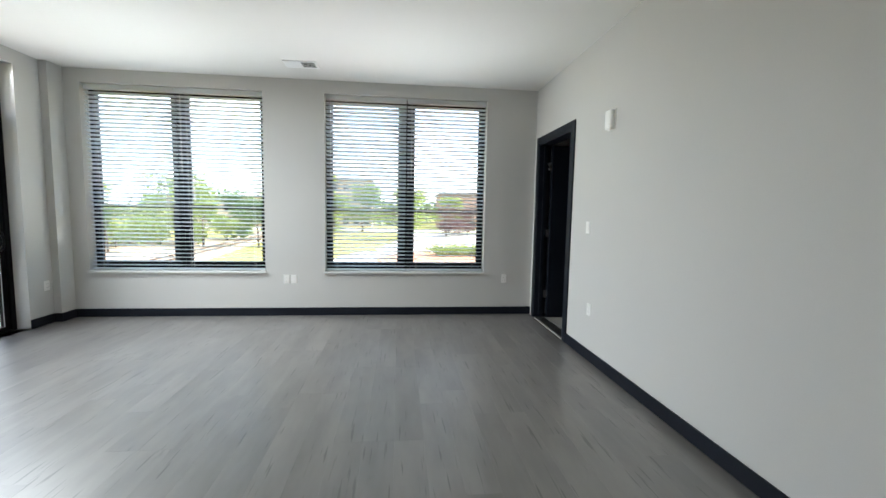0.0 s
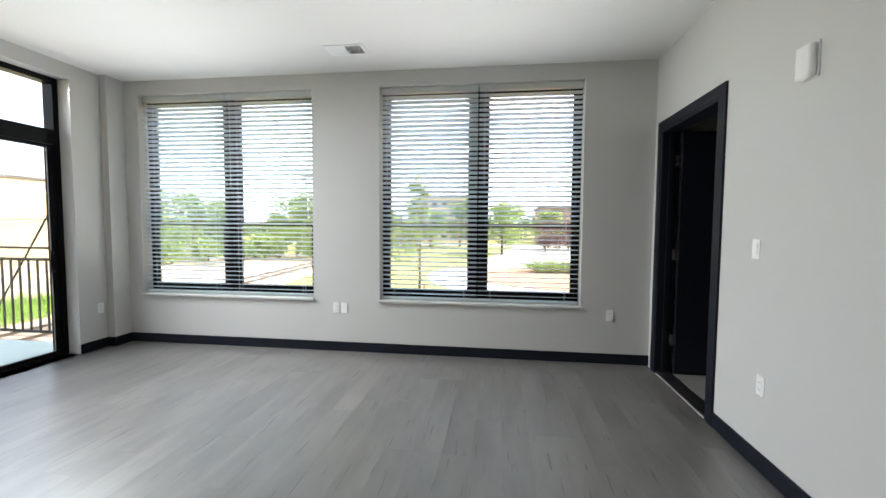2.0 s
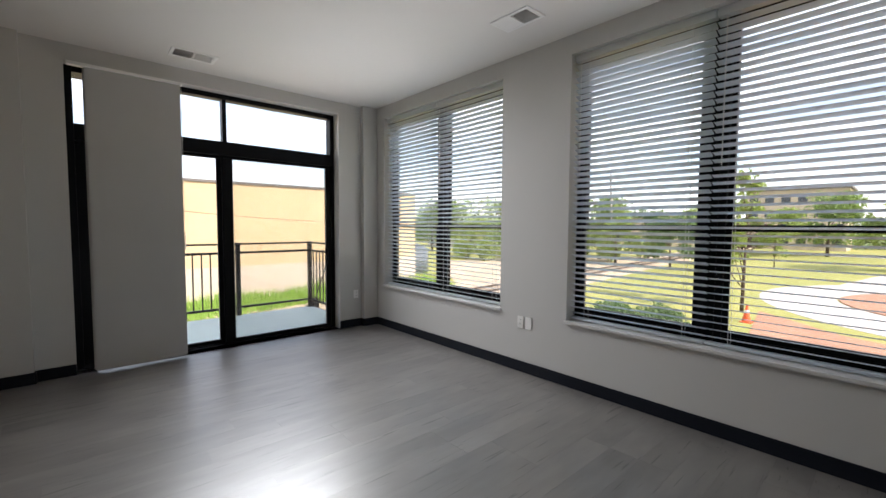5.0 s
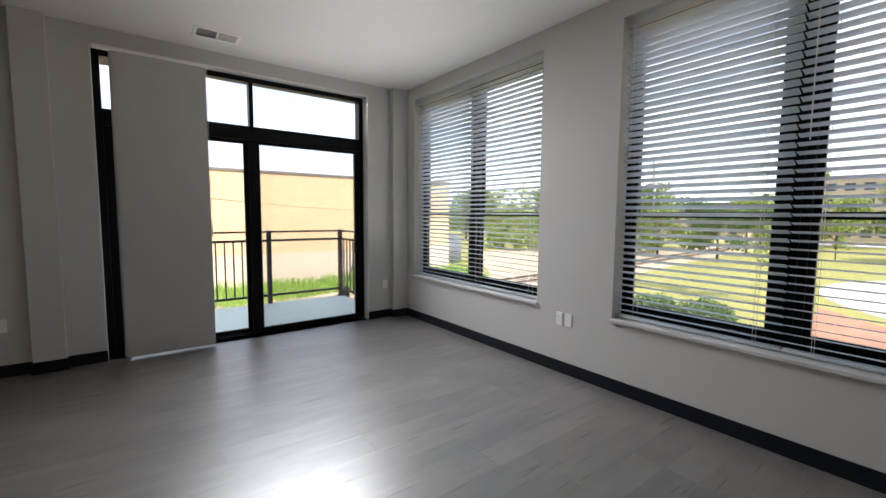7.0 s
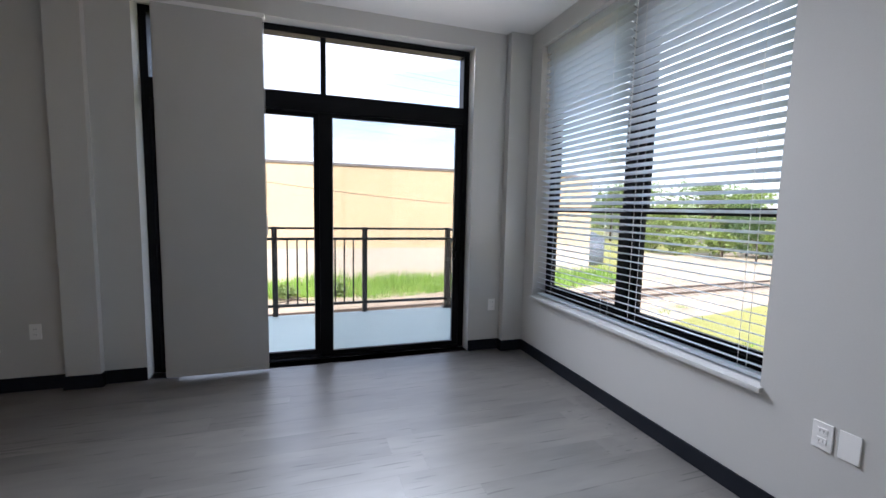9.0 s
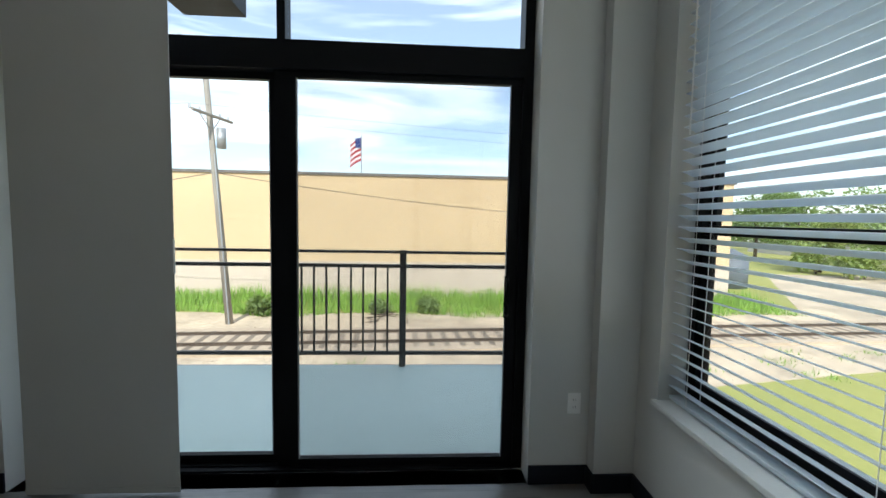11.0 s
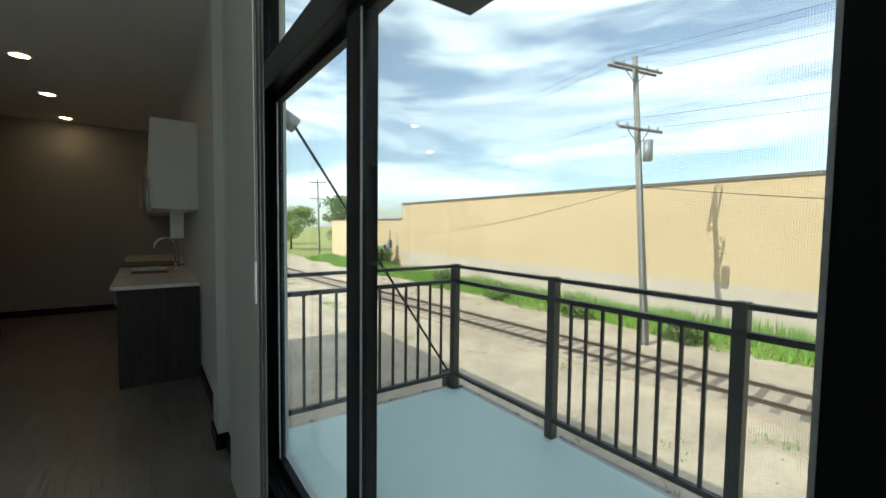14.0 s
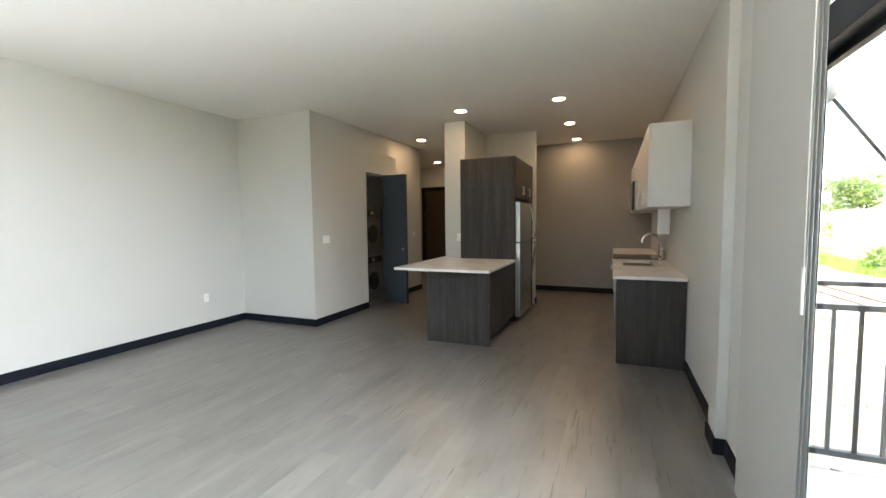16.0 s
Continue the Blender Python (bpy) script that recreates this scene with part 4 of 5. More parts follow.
SX0, SX1, SY0, SY1 = -3.44, -3.09, -1.10, -0.42
ct = thing("kitchen_countertop", "white quartz countertop with an undermount sink opening", "countertop", (-3.31, -0.35, 0.887), "")
bm = box(-3.645, -1.332, 0.887, SX0, 0.632, 0.920)
box(SX1, -1.332, 0.887, -2.972, 0.632, 0.920, 0, bm)
box(SX0, SY1, 0.887, SX1, 0.632, 0.920, 0, bm)
box(SX0, -1.332, 0.887, SX1, SY0, 0.920, 0, bm)
part("slab", bm, M_QUARTZ, ct)
ct2 = thing("kitchen_countertop", "white quartz countertop past the range", "countertop", (-3.31, -2.9, 0.887), "")
part("slab", box(-3.645, -3.745, 0.887, -2.972, -2.102, 0.920, 0.003), M_QUARTZ, ct2)

sk = thing("kitchen_sink", "stainless steel undermount sink bowl", "sink", (-3.265, -0.76, 0.887), "")
bm = bmesh.new()
for a in ((SX0 - 0.01, SY0 - 0.01, 0.700, SX0, SY1 + 0.01, 0.886), (SX1, SY0 - 0.01, 0.700, SX1 + 0.01, SY1 + 0.01, 0.886),
          (SX0, SY0 - 0.01, 0.700, SX1, SY0, 0.886), (SX0, SY1, 0.700, SX1, SY1 + 0.01, 0.886), (SX0, SY0, 0.700, SX1, SY1, 0.708)):
    box(*a, 0, bm)
part("bowl", bm, M_STEEL, sk)
part("drain", disc_prism(-3.265, -0.76, 0.708, 0.712, 0.04), M_CHROME, sk)

fc = thing("kitchen_faucet", "chrome gooseneck kitchen faucet with side lever", "faucet", (-3.53, -0.80, 0.920), "")
part("base", rod((-3.53, -0.80, 0.920), (-3.53, -0.80, 1.00), 0.024, 16), M_CHROME, fc, "", True)
pts = [(-3.53, -0.80, 1.0), (-3.53, -0.80, 1.16)] + [(-3.53 + 0.105 - 0.105 * math.cos(a), -0.80, 1.20 + 0.105 * math.sin(a)) for a in [math.pi * k / 10 for k in range(11)]] + [(-3.32, -0.80, 1.15)]
part("spout", tube(pts, 0.017, 10), M_CHROME, fc, "", True)
part("lever", rod((-3.53, -0.80, 0.985), (-3.50, -0.88, 1.02), 0.007, 8), M_CHROME, fc)

rg = thing("range", "stainless electric range with black glass cooktop", "stove", (-3.32, -1.715, 0), "")
part("body", box(-3.640, -2.095, 0.06, -3.03, -1.340, 0.905, 0.004), M_BLACKGLASS, rg)
part("cooktop", box(-3.640, -2.097, 0.905, -2.975, -1.338, 0.932, 0.004), M_BLACKGLASS, rg)
dr = part("oven_door", box(-3.03, -2.085, 0.22, -2.995, -1.350, 0.80, 0.004), M_STEEL, rg)
part("handle", rod((-2.955, -2.03, 0.755), (-2.955, -1.41, 0.755), 0.011, 10), M_STEEL, dr)
part("control_strip", box(-3.03, -2.085, 0.81, -2.985, -1.350, 0.895, 0.003), M_STEEL, rg)
for k in range(4):
    part("knob", rod((-2.985, -1.45 - k * 0.17, 0.852), (-2.962, -1.45 - k * 0.17, 0.852), 0.018, 14), M_STEEL, rg)
part("drawer", box(-3.03, -2.085, 0.07, -3.0, -1.350, 0.21, 0.003), M_STEEL, rg)
part("backguard", box(-3.640, -2.097, 0.932, -3.60, -1.338, 1.06, 0.004), M_STEEL, rg, "low steel back guard")


def upper(y0, y1, z0, label, n):
    c = thing("wall_cabinet", label, "cabinet", (-3.46, (y0 + y1) / 2, z0), "kitchen wall cabinets")
    part("body", box(-3.648, y0, z0, -3.300, y1, 2.420, 0.002), M_WHITECAB, c)
    for k in range(n):
        a, b = y0 + (y1 - y0) * k / n + 0.002, y0 + (y1 - y0) * (k + 1) / n - 0.002
        dr = part("door", box(-3.299, a, z0 + 0.002, -3.280, b, 2.418, 0.002), M_WHITECAB, c)
        bar_pull(-3.280, b - 0.04 if k % 2 == 0 else a + 0.04, z0 + 0.05, z0 + 0.19, dr, 1)
    return c


upper(-1.335, 0.600, 1.610, "white slab-front kitchen wall cabinet above the sink", 4)
upper(-2.100, -1.338, 2.040, "short white kitchen wall cabinet above the microwave", 2)
upper(-3.745, -2.103, 1.610, "white slab-front kitchen wall cabinet past the range", 3)

mw = thing("microwave", "stainless over-range microwave with black glass door", "microwave", (-3.43, -1.72, 1.61), "")
part("case", box(-3.648, -2.097, 1.610, -3.245, -1.341, 2.036, 0.004), M_GALV, mw)
part("door", box(-3.245, -1.92, 1.625, -3.215, -1.345, 2.030, 0.003), M_BLACKGLASS, mw)
part("control_panel", box(-3.245, -2.093, 1.625, -3.218, -1.925, 2.030, 0.003), M_STEEL, mw)
part("handle", rod((-3.185, -1.89, 1.68), (-3.185, -1.89, 1.98), 0.009, 8), M_STEEL, mw)

# thin, slightly wavy white sheet set upright under the wall cabinet
pp = thing("hanging_paper", "thin white upright sheet below the wall cabinet", "paper", (-3.50, -0.35, 1.609), "")
bm = bmesh.new()
prev = None
for k in range(7):
    z = 1.609 - 0.30 * k / 6
    y = -0.35 + 0.012 * math.sin(k * 0.7)
    row = [bm.verts.new((-3.585, y, z)), bm.verts.new((-3.455, y + 0.004, z)), bm.verts.new((-3.455, y + 0.005, z)), bm.verts.new((-3.585, y + 0.001, z))]
    if prev:
        for i in range(4):
            bm.faces.new((prev[i], prev[(i + 1) % 4], row[(i + 1) % 4], row[i]))
    prev = row
bmesh.ops.recalc_face_normals(bm, faces=bm.faces[:])
part("sheet", bm, M_PLASTIC, pp)

# ---------------------------------------------------------------- balcony
BX, BY0, BY1, BZ = -5.57, 2.108, 5.575, -0.03
bal = thing("balcony_slab", "grey-blue coated balcony slab with rough concrete edge", "balcony", (-4.85, 3.84, BZ), "", "structure")
part("coating", box(BX - 0.02, BY0 - 0.02, BZ - 0.05, -3.96, BY1 + 0.02, BZ, 0.004), M_CONC, bal)
part("slab_edge", box(BX - 0.17, BY0 - 0.17, BZ - 0.25, -3.962, BY1 + 0.17, BZ - 0.052, 0.008), M_AGG, bal, "rough concrete slab rim")
for x0, y0, x1, y1 in ((BX - 0.06, BY0 - 0.02, BX - 0.02, BY1 + 0.02), (BX - 0.06, BY0 - 0.06, -3.962, BY0 - 0.02), (BX - 0.06, BY1 + 0.02, -3.962, BY1 + 0.06)):
    part("edge_strip", box(x0, y0, BZ - 0.05, x1, y1, BZ - 0.006, 0.004), M_PATH, bal, "pale bare concrete edge strip")
rim = random.Random(31)
bm = bmesh.new()
for k in range(150):
    if k < 90:
        x, y = BX - rim.uniform(0.075, 0.15), rim.uniform(BY0, BY1)
    else:
        x, y = rim.uniform(BX, -4.0), BY0 - rim.uniform(0.075, 0.15)
    q = rim.uniform(0.006, 0.02)
    box(x - q, y - q * rim.uniform(0.6, 1.2), BZ - 0.054, x + q, y + q, BZ - 0.052 + q, 0, bm)
tagged(part("grit", bm, M_AGG, bal, "loose concrete grit on the slab rim"), kind="stuff")
up = thing("wall_canopy", "small dark canopy projecting from the facade above balcony", "canopy", (-3.96, 2.7, 3.2), "")
part("arm", box(-5.43, 2.44, 3.20, -3.962, 2.98, 3.44, 0.01), M_TRIM, up)

rail = thing("balcony_railing", "dark bronze metal balcony railing with vertical pickets", "railing", (BX, 3.84, BZ), "")
POSTS = [(BX, BY0), (BX, 3.257), (BX, 4.393), (BX, BY1), (-4.01, BY0), (-4.01, BY1)]
for x, y in POSTS:
    part("post", box(x - 0.032, y - 0.032, BZ, x + 0.032, y + 0.032, 1.130, 0.004), M_RAIL, rail)
    if y in (BY0, BY1) and x == BX:
        part("post_foot", box(x - 0.06, y - 0.06, BZ, x + 0.06, y + 0.06, BZ + 0.014, 0.002), M_RAIL, rail)


def rail_bay(a, b, pickets, low):
    a, b = Vector((*a, 0)), Vector((*b, 0))
    d = (b - a).normalized()
    a, b = a + d * 0.032, b - d * 0.032
    nrm = Vector((-d.y, d.x, 0))

    def bar(n, z0, z1, hw):
        p, q = a - nrm * hw, b + nrm * hw
        part(n, box(p.x, p.y, z0, q.x, q.y, z1, 0.003), M_RAIL, rail)

    bar("top_rail", 1.097, 1.124, 0.024)
    bar("upper_rail", 0.955, 0.990, 0.018)
    bar("lower_rail", 0.085, 0.120, 0.018)
    if pickets:
        L = (b - a).length
        for k in range(pickets):
            c = a + d * (L * (k + 1) / (pickets + 1))
            part("picket", box(c.x - 0.009, c.y - 0.009, 0.120, c.x + 0.009, c.y + 0.009, 0.955), M_RAIL, rail)


rail_bay(POSTS[0], POSTS[1], 0, True)
rail_bay(POSTS[1], POSTS[2], 8, True)
rail_bay(POSTS[2], POSTS[3], 0, True)
rail_bay(POSTS[4], POSTS[0], 11, True)
rail_bay(POSTS[5], POSTS[3], 11, True)
for nm, y, s in (("south", BY0, -1), ("north", BY1, 1)):
    tr = thing("tie_rod", "dark steel tie rod from the wall down to the balcony corner", "tie rod", (-3.96, y, 2.30), "balcony tie rods")
    part("rod", rod((-4.07, y + s * 0.10, 2.30), (BX - 0.05, y + s * 0.10, 0.02), 0.011, 8), M_RAIL, tr)
    part("wall_bracket", rod((-3.962, y + s * 0.10, 2.31), (-4.15, y + s * 0.10, 2.20), 0.06, 14), M_GALV, tr, "pale round wall socket of the rod", True)
    part("foot_bracket", box(BX - 0.10, y + s * 0.05, BZ - 0.05, BX + 0.03, y + s * 0.15, 0.10, 0.004), M_RAIL, tr)

# the rest of the building around the flat
shell = thing("apartment_building", "grey panelled apartment building holding the flat", "building", (0.8, -0.2, -3.6), "", "structure")
part("lower_storey", box(-3.96, -14.0, -3.6, 14.0, NY + 0.24, -0.302), M_FACADE, shell)
part("roof", box(-4.10, -14.05, CEIL + 0.252, 14.05, NY + 0.29, 3.48), M_COPING, shell, "dark flat roof edge")
part("side_storey", box(5.602, -14.0, -0.30, 14.0, NY + 0.24, CEIL + 0.25), M_FACADE, shell)
part("rear_storey", box(-3.96, -14.0, -0.30, 5.6, -6.122, CEIL + 0.25), M_FACADE, shell)

# ---------------------------------------------------------------- outdoors
GZ = -3.6
solid("ground", disc_prism(0, 0, GZ - 0.6, GZ, 1800, 64), M_LAWN, "mown grass ground reaching the horizon", "ground", "structure")


def sheet(name, pts, z, mat, label, category="ground"):
    b = bmesh.new()
    lo, hi = [b.verts.new((x, y, GZ - 0.05)) for x, y in pts], [b.verts.new((x, y, GZ + z)) for x, y in pts]
    b.faces.new(hi)
    n = len(pts)
    for i in range(n):
        b.faces.new((lo[i], lo[(i + 1) % n], hi[(i + 1) % n], hi[i]))
    bmesh.ops.recalc_face_normals(b, faces=b.faces[:])
    return solid(name, b, mat, label, category, "structure")


def track_x(y):
    return -18.2 - 0.065 * y


sheet("dirt_yard", [(-24.5, -150), (-5.5, -150), (-6.0, -3), (-10.0, 6), (-13.6, 14), (-16.4, 30), (-19.5, 60), (-24.0, 140), (-31, 140), (-28, 72), (-40, 60), (-42, 40), (-24.5, 27), (-23.2, 0)], 0.012, M_DIRT, "bare sandy dirt beside the railway")
sheet("track_ballast", [(track_x(y) + s * 1.75, y) for y, s in ((-150, 1), (140, 1), (140, -1), (-150, -1))], 0.131, M_GRAVEL, "brown gravel bed under the rails")


def ring(name, cx, cy, a0, b0, a1, b1, z, mat, label, seg=72):
    b = bmesh.new()
    P = lambda a, bb, k, zz: b.verts.new((cx + a * math.cos(2 * math.pi * k / seg), cy + bb * math.sin(2 * math.pi * k / seg), zz))
    rings = [[P(a, bb, k, zz) for k in range(seg)] for a, bb, zz in ((a1, b1, GZ - 0.05), (a1, b1, GZ + z), (a0, b0, GZ + z), (a0, b0, GZ - 0.05))]
    for p, q in zip(rings, rings[1:]):
        for k in range(seg):
            b.faces.new((p[k], p[(k + 1) % seg], q[(k + 1) % seg], q[k]))
    bmesh.ops.recalc_face_normals(b, faces=b.faces[:])
    return solid(name, b, mat, label, "pavement", "structure")


ring("drive", 9.0, 42.5, 10.8, 9.2, 15.0, 14.6, 0.02, M_PATH, "pale concrete loop drive")
sheet("drive_approach", [(-2.5, 52.5), (5.5, 54.8), (16, 52), (24, 48), (46, 95), (4.5, 97)], 0.016, M_PATH, "pale concrete drive leading away", "pavement")
sheet("road", [(-160, 104), (200, 96), (200, 104), (-160, 112)], 0.018, M_PATH, "pale road across the distance", "road")
sheet("mulch_island", [(9 + 10.7 * math.cos(a), 42.5 + 9.1 * math.sin(a)) for a in [2 * math.pi * k / 48 for k in range(48)]], 0.06, M_MULCH, "red mulch island inside the loop drive", "planting bed")
sheet("mulch_bed", [(-2.0, 9.0), (14, 8.5), (14, 24), (4.0, 27.0), (-0.5, 29.0), (-4.4, 33.0), (-3.4, 26)], 0.014, M_MULCH, "red mulch bed before the building", "planting bed")

# rails and sleepers
for s in (-0.75, 0.75):
    bm = bmesh.new()
    prof = [(-0.065, 0.0), (0.065, 0.0), (0.065, 0.02), (0.012, 0.03), (0.012, 0.11), (0.036, 0.12), (0.036, 0.15), (-0.036, 0.15), (-0.036, 0.12), (-0.012, 0.11), (-0.012, 0.03), (-0.065, 0.02)]
    ends = [[bm.verts.new((track_x(y) + s + px, y, GZ + 0.135 + 0.8 * pz)) for px, pz in prof] for y in (-150, 140)]
    for i in range(len(prof)):
        j = (i + 1) % len(prof)
        bm.faces.new((ends[0][i], ends[0][j], ends[1][j], ends[1][i]))
    bm.faces.new(ends[0])
    bm.faces.new(ends[1])
    bmesh.ops.recalc_face_normals(bm, faces=bm.faces[:])
    solid("rail", bm, M_RUST, "rusty steel railway rail on wooden sleepers", "rail", "", False, "railway rails")

# the warehouse across the tracks
wh = thing("warehouse", "long tan painted block warehouse with a flat roof", "building", (-44, -6.3, GZ), "")
part("wall", box(-60, -37.6, GZ, -28.0, 25.2, 4.05), M_BRICKTAN, wh)
M_BASE = material("pale_base_paint", (0.58, 0.49, 0.40), (0.52, 0.43, 0.35), rough=0.9, scale=0.25, fine=3, bump=0.008)
part("base_band", box(-28.02, -37.6, GZ, -27.98, 25.22, -1.35), M_BASE, wh, "pale weathered paint band")
part("coping", box(-60.1, -37.7, 4.05, -27.9, 25.3, 4.22), M_COPING, wh, "dark metal coping")
part("annex_wall", box(-58, -62, GZ, -28.6, -37.72, 2.3), M_BRICKTAN, wh)
part("annex_coping", box(-58.1, -62.1, 2.3, -28.5, -37.72, 2.42), M_COPING, wh)
for y in (-45, -52):
    part("door", box(-28.6, y, GZ, -28.56, y + 2.4, GZ + 2.6), M_GALV, wh)
M_COURSE = material("block_joint", (0.50, 0.37, 0.225), rough=0.95, scale=0.3)
bm = bmesh.new()
for k in range(1, 27):
    z = -1.35 + 0.2 * k
    if z < 4.0:
        box(-28.004, -37.6, z, -27.995, 25.2, z + 0.012, 0, bm)
tagged(part("joints", bm, M_COURSE, wh), kind="stuff")


# utility poles and cables
def make_pole(m, label):
    p = thing("utility_pole", label, "utility pole", (0, 0, GZ), "utility poles")
    part("pole", rod((0, 0, GZ), (0, -0.95, 9.1), 0.17, 12, None, 0.115), M_POLE, p, "", True)
    a = Vector((0.98, -0.20, 0))
    for z, L, yo in ((8.55, 1.45, -0.90), (5.85, 1.3, -0.68)):
        for off in ((0.16, -0.16) if z > 8 else (0.16,)):
            n = Vector((0.20, 0.98, 0)) * off
            c = Vector((0, yo, z)) + n
            part("crossarm", rod(c - a * L, c + a * L, 0.07, 6), M_POLE, p)
        for k in (-0.95, -0.5, 0.5, 0.95):
            c = Vector((0, yo, z)) + a * L * k
            part("insulator", rod(c + Vector((0, 0, 0.05)), c + Vector((0, 0, 0.26)), 0.06, 8, None, 0.04), M_GALV, p)
        for s in (-1, 1):
            part("brace", rod(Vector((0, yo + 0.05, z - 0.7)), Vector((0, yo, z)) + a * L * 0.5 * s, 0.022, 6), M_POLE, p)
    part("transformer", rod((-0.1, -0.25, 4.45), (-0.1, -0.25, 5.35), 0.20, 16), M_GALV, p, "grey transformer can", True)
    part("conduit", rod((0.16, 0.05, GZ), (0.16, -0.45, 4.2), 0.035, 8), M_GALV, p)
    return p


pole = make_pole(None, "weathered grey wooden utility pole with crossarms and transformer")
pole.location = (-21.0, -4.25, GZ)
copy_thing(pole, pose(-26.5, -62, GZ))
copy_thing(pole, pose(-28.0, 62, GZ))


def cable(a, b, sag, r=0.006):
    a, b = Vector(a), Vector(b)
    n = 14
    pts = [a.lerp(b, k / n) - Vector((0, 0, sag * 4 * (k / n) * (1 - k / n))) for k in range(n + 1)]
    return solid("power_cable", tube(pts, r, 5), M_WIRE, "thin black overhead power cable strung between poles", "cable", "", False, "overhead cables")


for dx, dy in ((1.35, -0.27), (0.7, -0.14), (-1.35, 0.27)):
    p = (-21 + dx, -5.15 + dy, 8.8)
    cable(p, (-28 + dx, 61 + dy, 8.8), 0.9)
    cable(p, (-26.5 + dx, -63 + dy, 8.8), 0.9)
for dx, dy in ((1.2, -0.24), (-1.2, 0.24)):
    p = (-21 + dx, -4.93 + dy, 6.1)
    cable(p, (-28 + dx, 61.3 + dy, 6.1), 0.9)
    cable(p, (-26.5 + dx, -62.7 + dy, 6.1), 0.9)
cable((-21.0, -4.8, 3.35), (-28.0, -39.0, 0.6), 0.7, 0.016)
cable((-21.0, -4.8, 3.35), (-28.0, 24.5, 1.6), 0.6, 0.016)

fl = thing("flag", "red white and blue flag hanging from a roof pole", "flag", (-45, -1.6, 4.22), "")
part("pole", rod((-45, -1.6, 4.22), (-45, -1.6, 9.9), 0.05, 8), M_GALV, fl)
for k in range(9):
    b = bmesh.new()
    z1 = 9.6 - k * 0.26
    pts = [(-45, -1.65 - 0.0 * k, z1), (-44.9, -2.25, z1 - 0.35), (-45.1, -2.75, z1 - 0.75)]
    rows = [[b.verts.new((x + d, y, z - o)) for o in (0, 0.26) for d in (0, 0.02)] for x, y, z in pts]
    for p, q in zip(rows, rows[1:]):
        for i, j in ((0, 1), (1, 3), (3, 2), (2, 0)):
            b.faces.new((p[i], p[j], q[j], q[i]))
    b.faces.new((rows[0][0], rows[0][1], rows[0][3], rows[0][2]))
    b.faces.new((rows[-1][0], rows[-1][1], rows[-1][3], rows[-1][2]))
    bmesh.ops.recalc_face_normals(b, faces=b.faces[:])
    part("stripe", b, M_FLAGRED if k % 2 == 0 else M_FLAGWHITE, fl)
part("canton", box(-45.12, -2.2, 8.55, -44.85, -1.66, 9.5), M_FLAGBLUE, fl)

# traffic cone
cn = thing("traffic_cone", "orange traffic cone with a white band on the grass", "cone", (-4.1, 28.8, GZ), "")
part("base", box(-4.35, 28.55, GZ, -3.85, 29.05, GZ + 0.05, 0.01), M_ORANGE, cn)
part("body", rod((-4.1, 28.8, GZ + 0.05), (-4.1, 28.8, GZ + 0.95), 0.20, 18, None, 0.04), M_ORANGE, cn)
part("band", rod((-4.1, 28.8, GZ + 0.50), (-4.1, 28.8, GZ + 0.66), 0.125, 18, None, 0.10), M_FLAGWHITE, cn)


# trees and shrubs
def leaf_cloud(name, seed, blobs, count, size):
    """Small leaf sprays scattered through several uneven lumps."""
    rnd = random.Random(seed)
    vs, fs = [], []
    for _ in range(count):
        cx, cy, cz, r, h = rnd.choice(blobs)
        d = Vector((rnd.gauss(0, 1), rnd.gauss(0, 1), rnd.gauss(0, 1))).normalized() * (rnd.random() ** 0.42)
        c = Vector((cx + d.x * r, cy + d.y * r, cz + d.z * h))
        e = Euler((rnd.uniform(-0.9, 0.9), rnd.uniform(-0.9, 0.9), rnd.uniform(0, 6.28))).to_matrix()
        s = size * rnd.uniform(0.6, 1.4)
        i = len(vs)
        vs += [tuple(c + e @ Vector(v)) for v in ((-s, 0, 0), (-0.1 * s, -0.55 * s, 0.18 * s), (s, 0, -0.1 * s), (0.1 * s, 0.55 * s, 0.18 * s))]
        fs += [(i, i + 1, i + 2), (i, i + 2, i + 3)]
    me = bpy.data.meshes.new(name)
    me.from_pydata(vs, [], fs)
    return me


def make_tree(seed, h, w, trunk, mat, label, count, size, conical=False):
    rnd = random.Random(seed)
    t = thing("tree", label, "tree", (0, 0, 0), "trees")
    bm = rod((0, 0, 0), (0.1, 0.05, h * 0.62), trunk, 9, None, trunk * 0.4)
    blobs = []
    for k in range(9):
        a, f = rnd.uniform(0, 6.28), rnd.uniform(0.30, 0.92)
        spread = w * (0.5 if not conical else 0.55 * (1.05 - f)) * rnd.uniform(0.4, 1.0)
        p = (math.cos(a) * spread, math.sin(a) * spread, h * f)
        rod((0.05, 0.02, h * max(0.15, f - 0.25)), p, trunk * 0.35, 6, bm, trunk * 0.1)
        r = w * rnd.uniform(0.20, 0.34) * (1 if not conical else 1.25 - f)
        blobs.append((*p, r, r * rnd.uniform(0.6, 0.95)))
    blobs.append((0.05, 0.05, h * 0.78, w * 0.24, h * 0.20))
    part("trunk", bm, M_BARK, t, "", True)
    me = leaf_cloud("crown", seed, blobs, count, size)
    me.materials.append(mat)
    c = new("crown", me)
    c.parent = t
    tagged(c, kind="stuff")
    return t


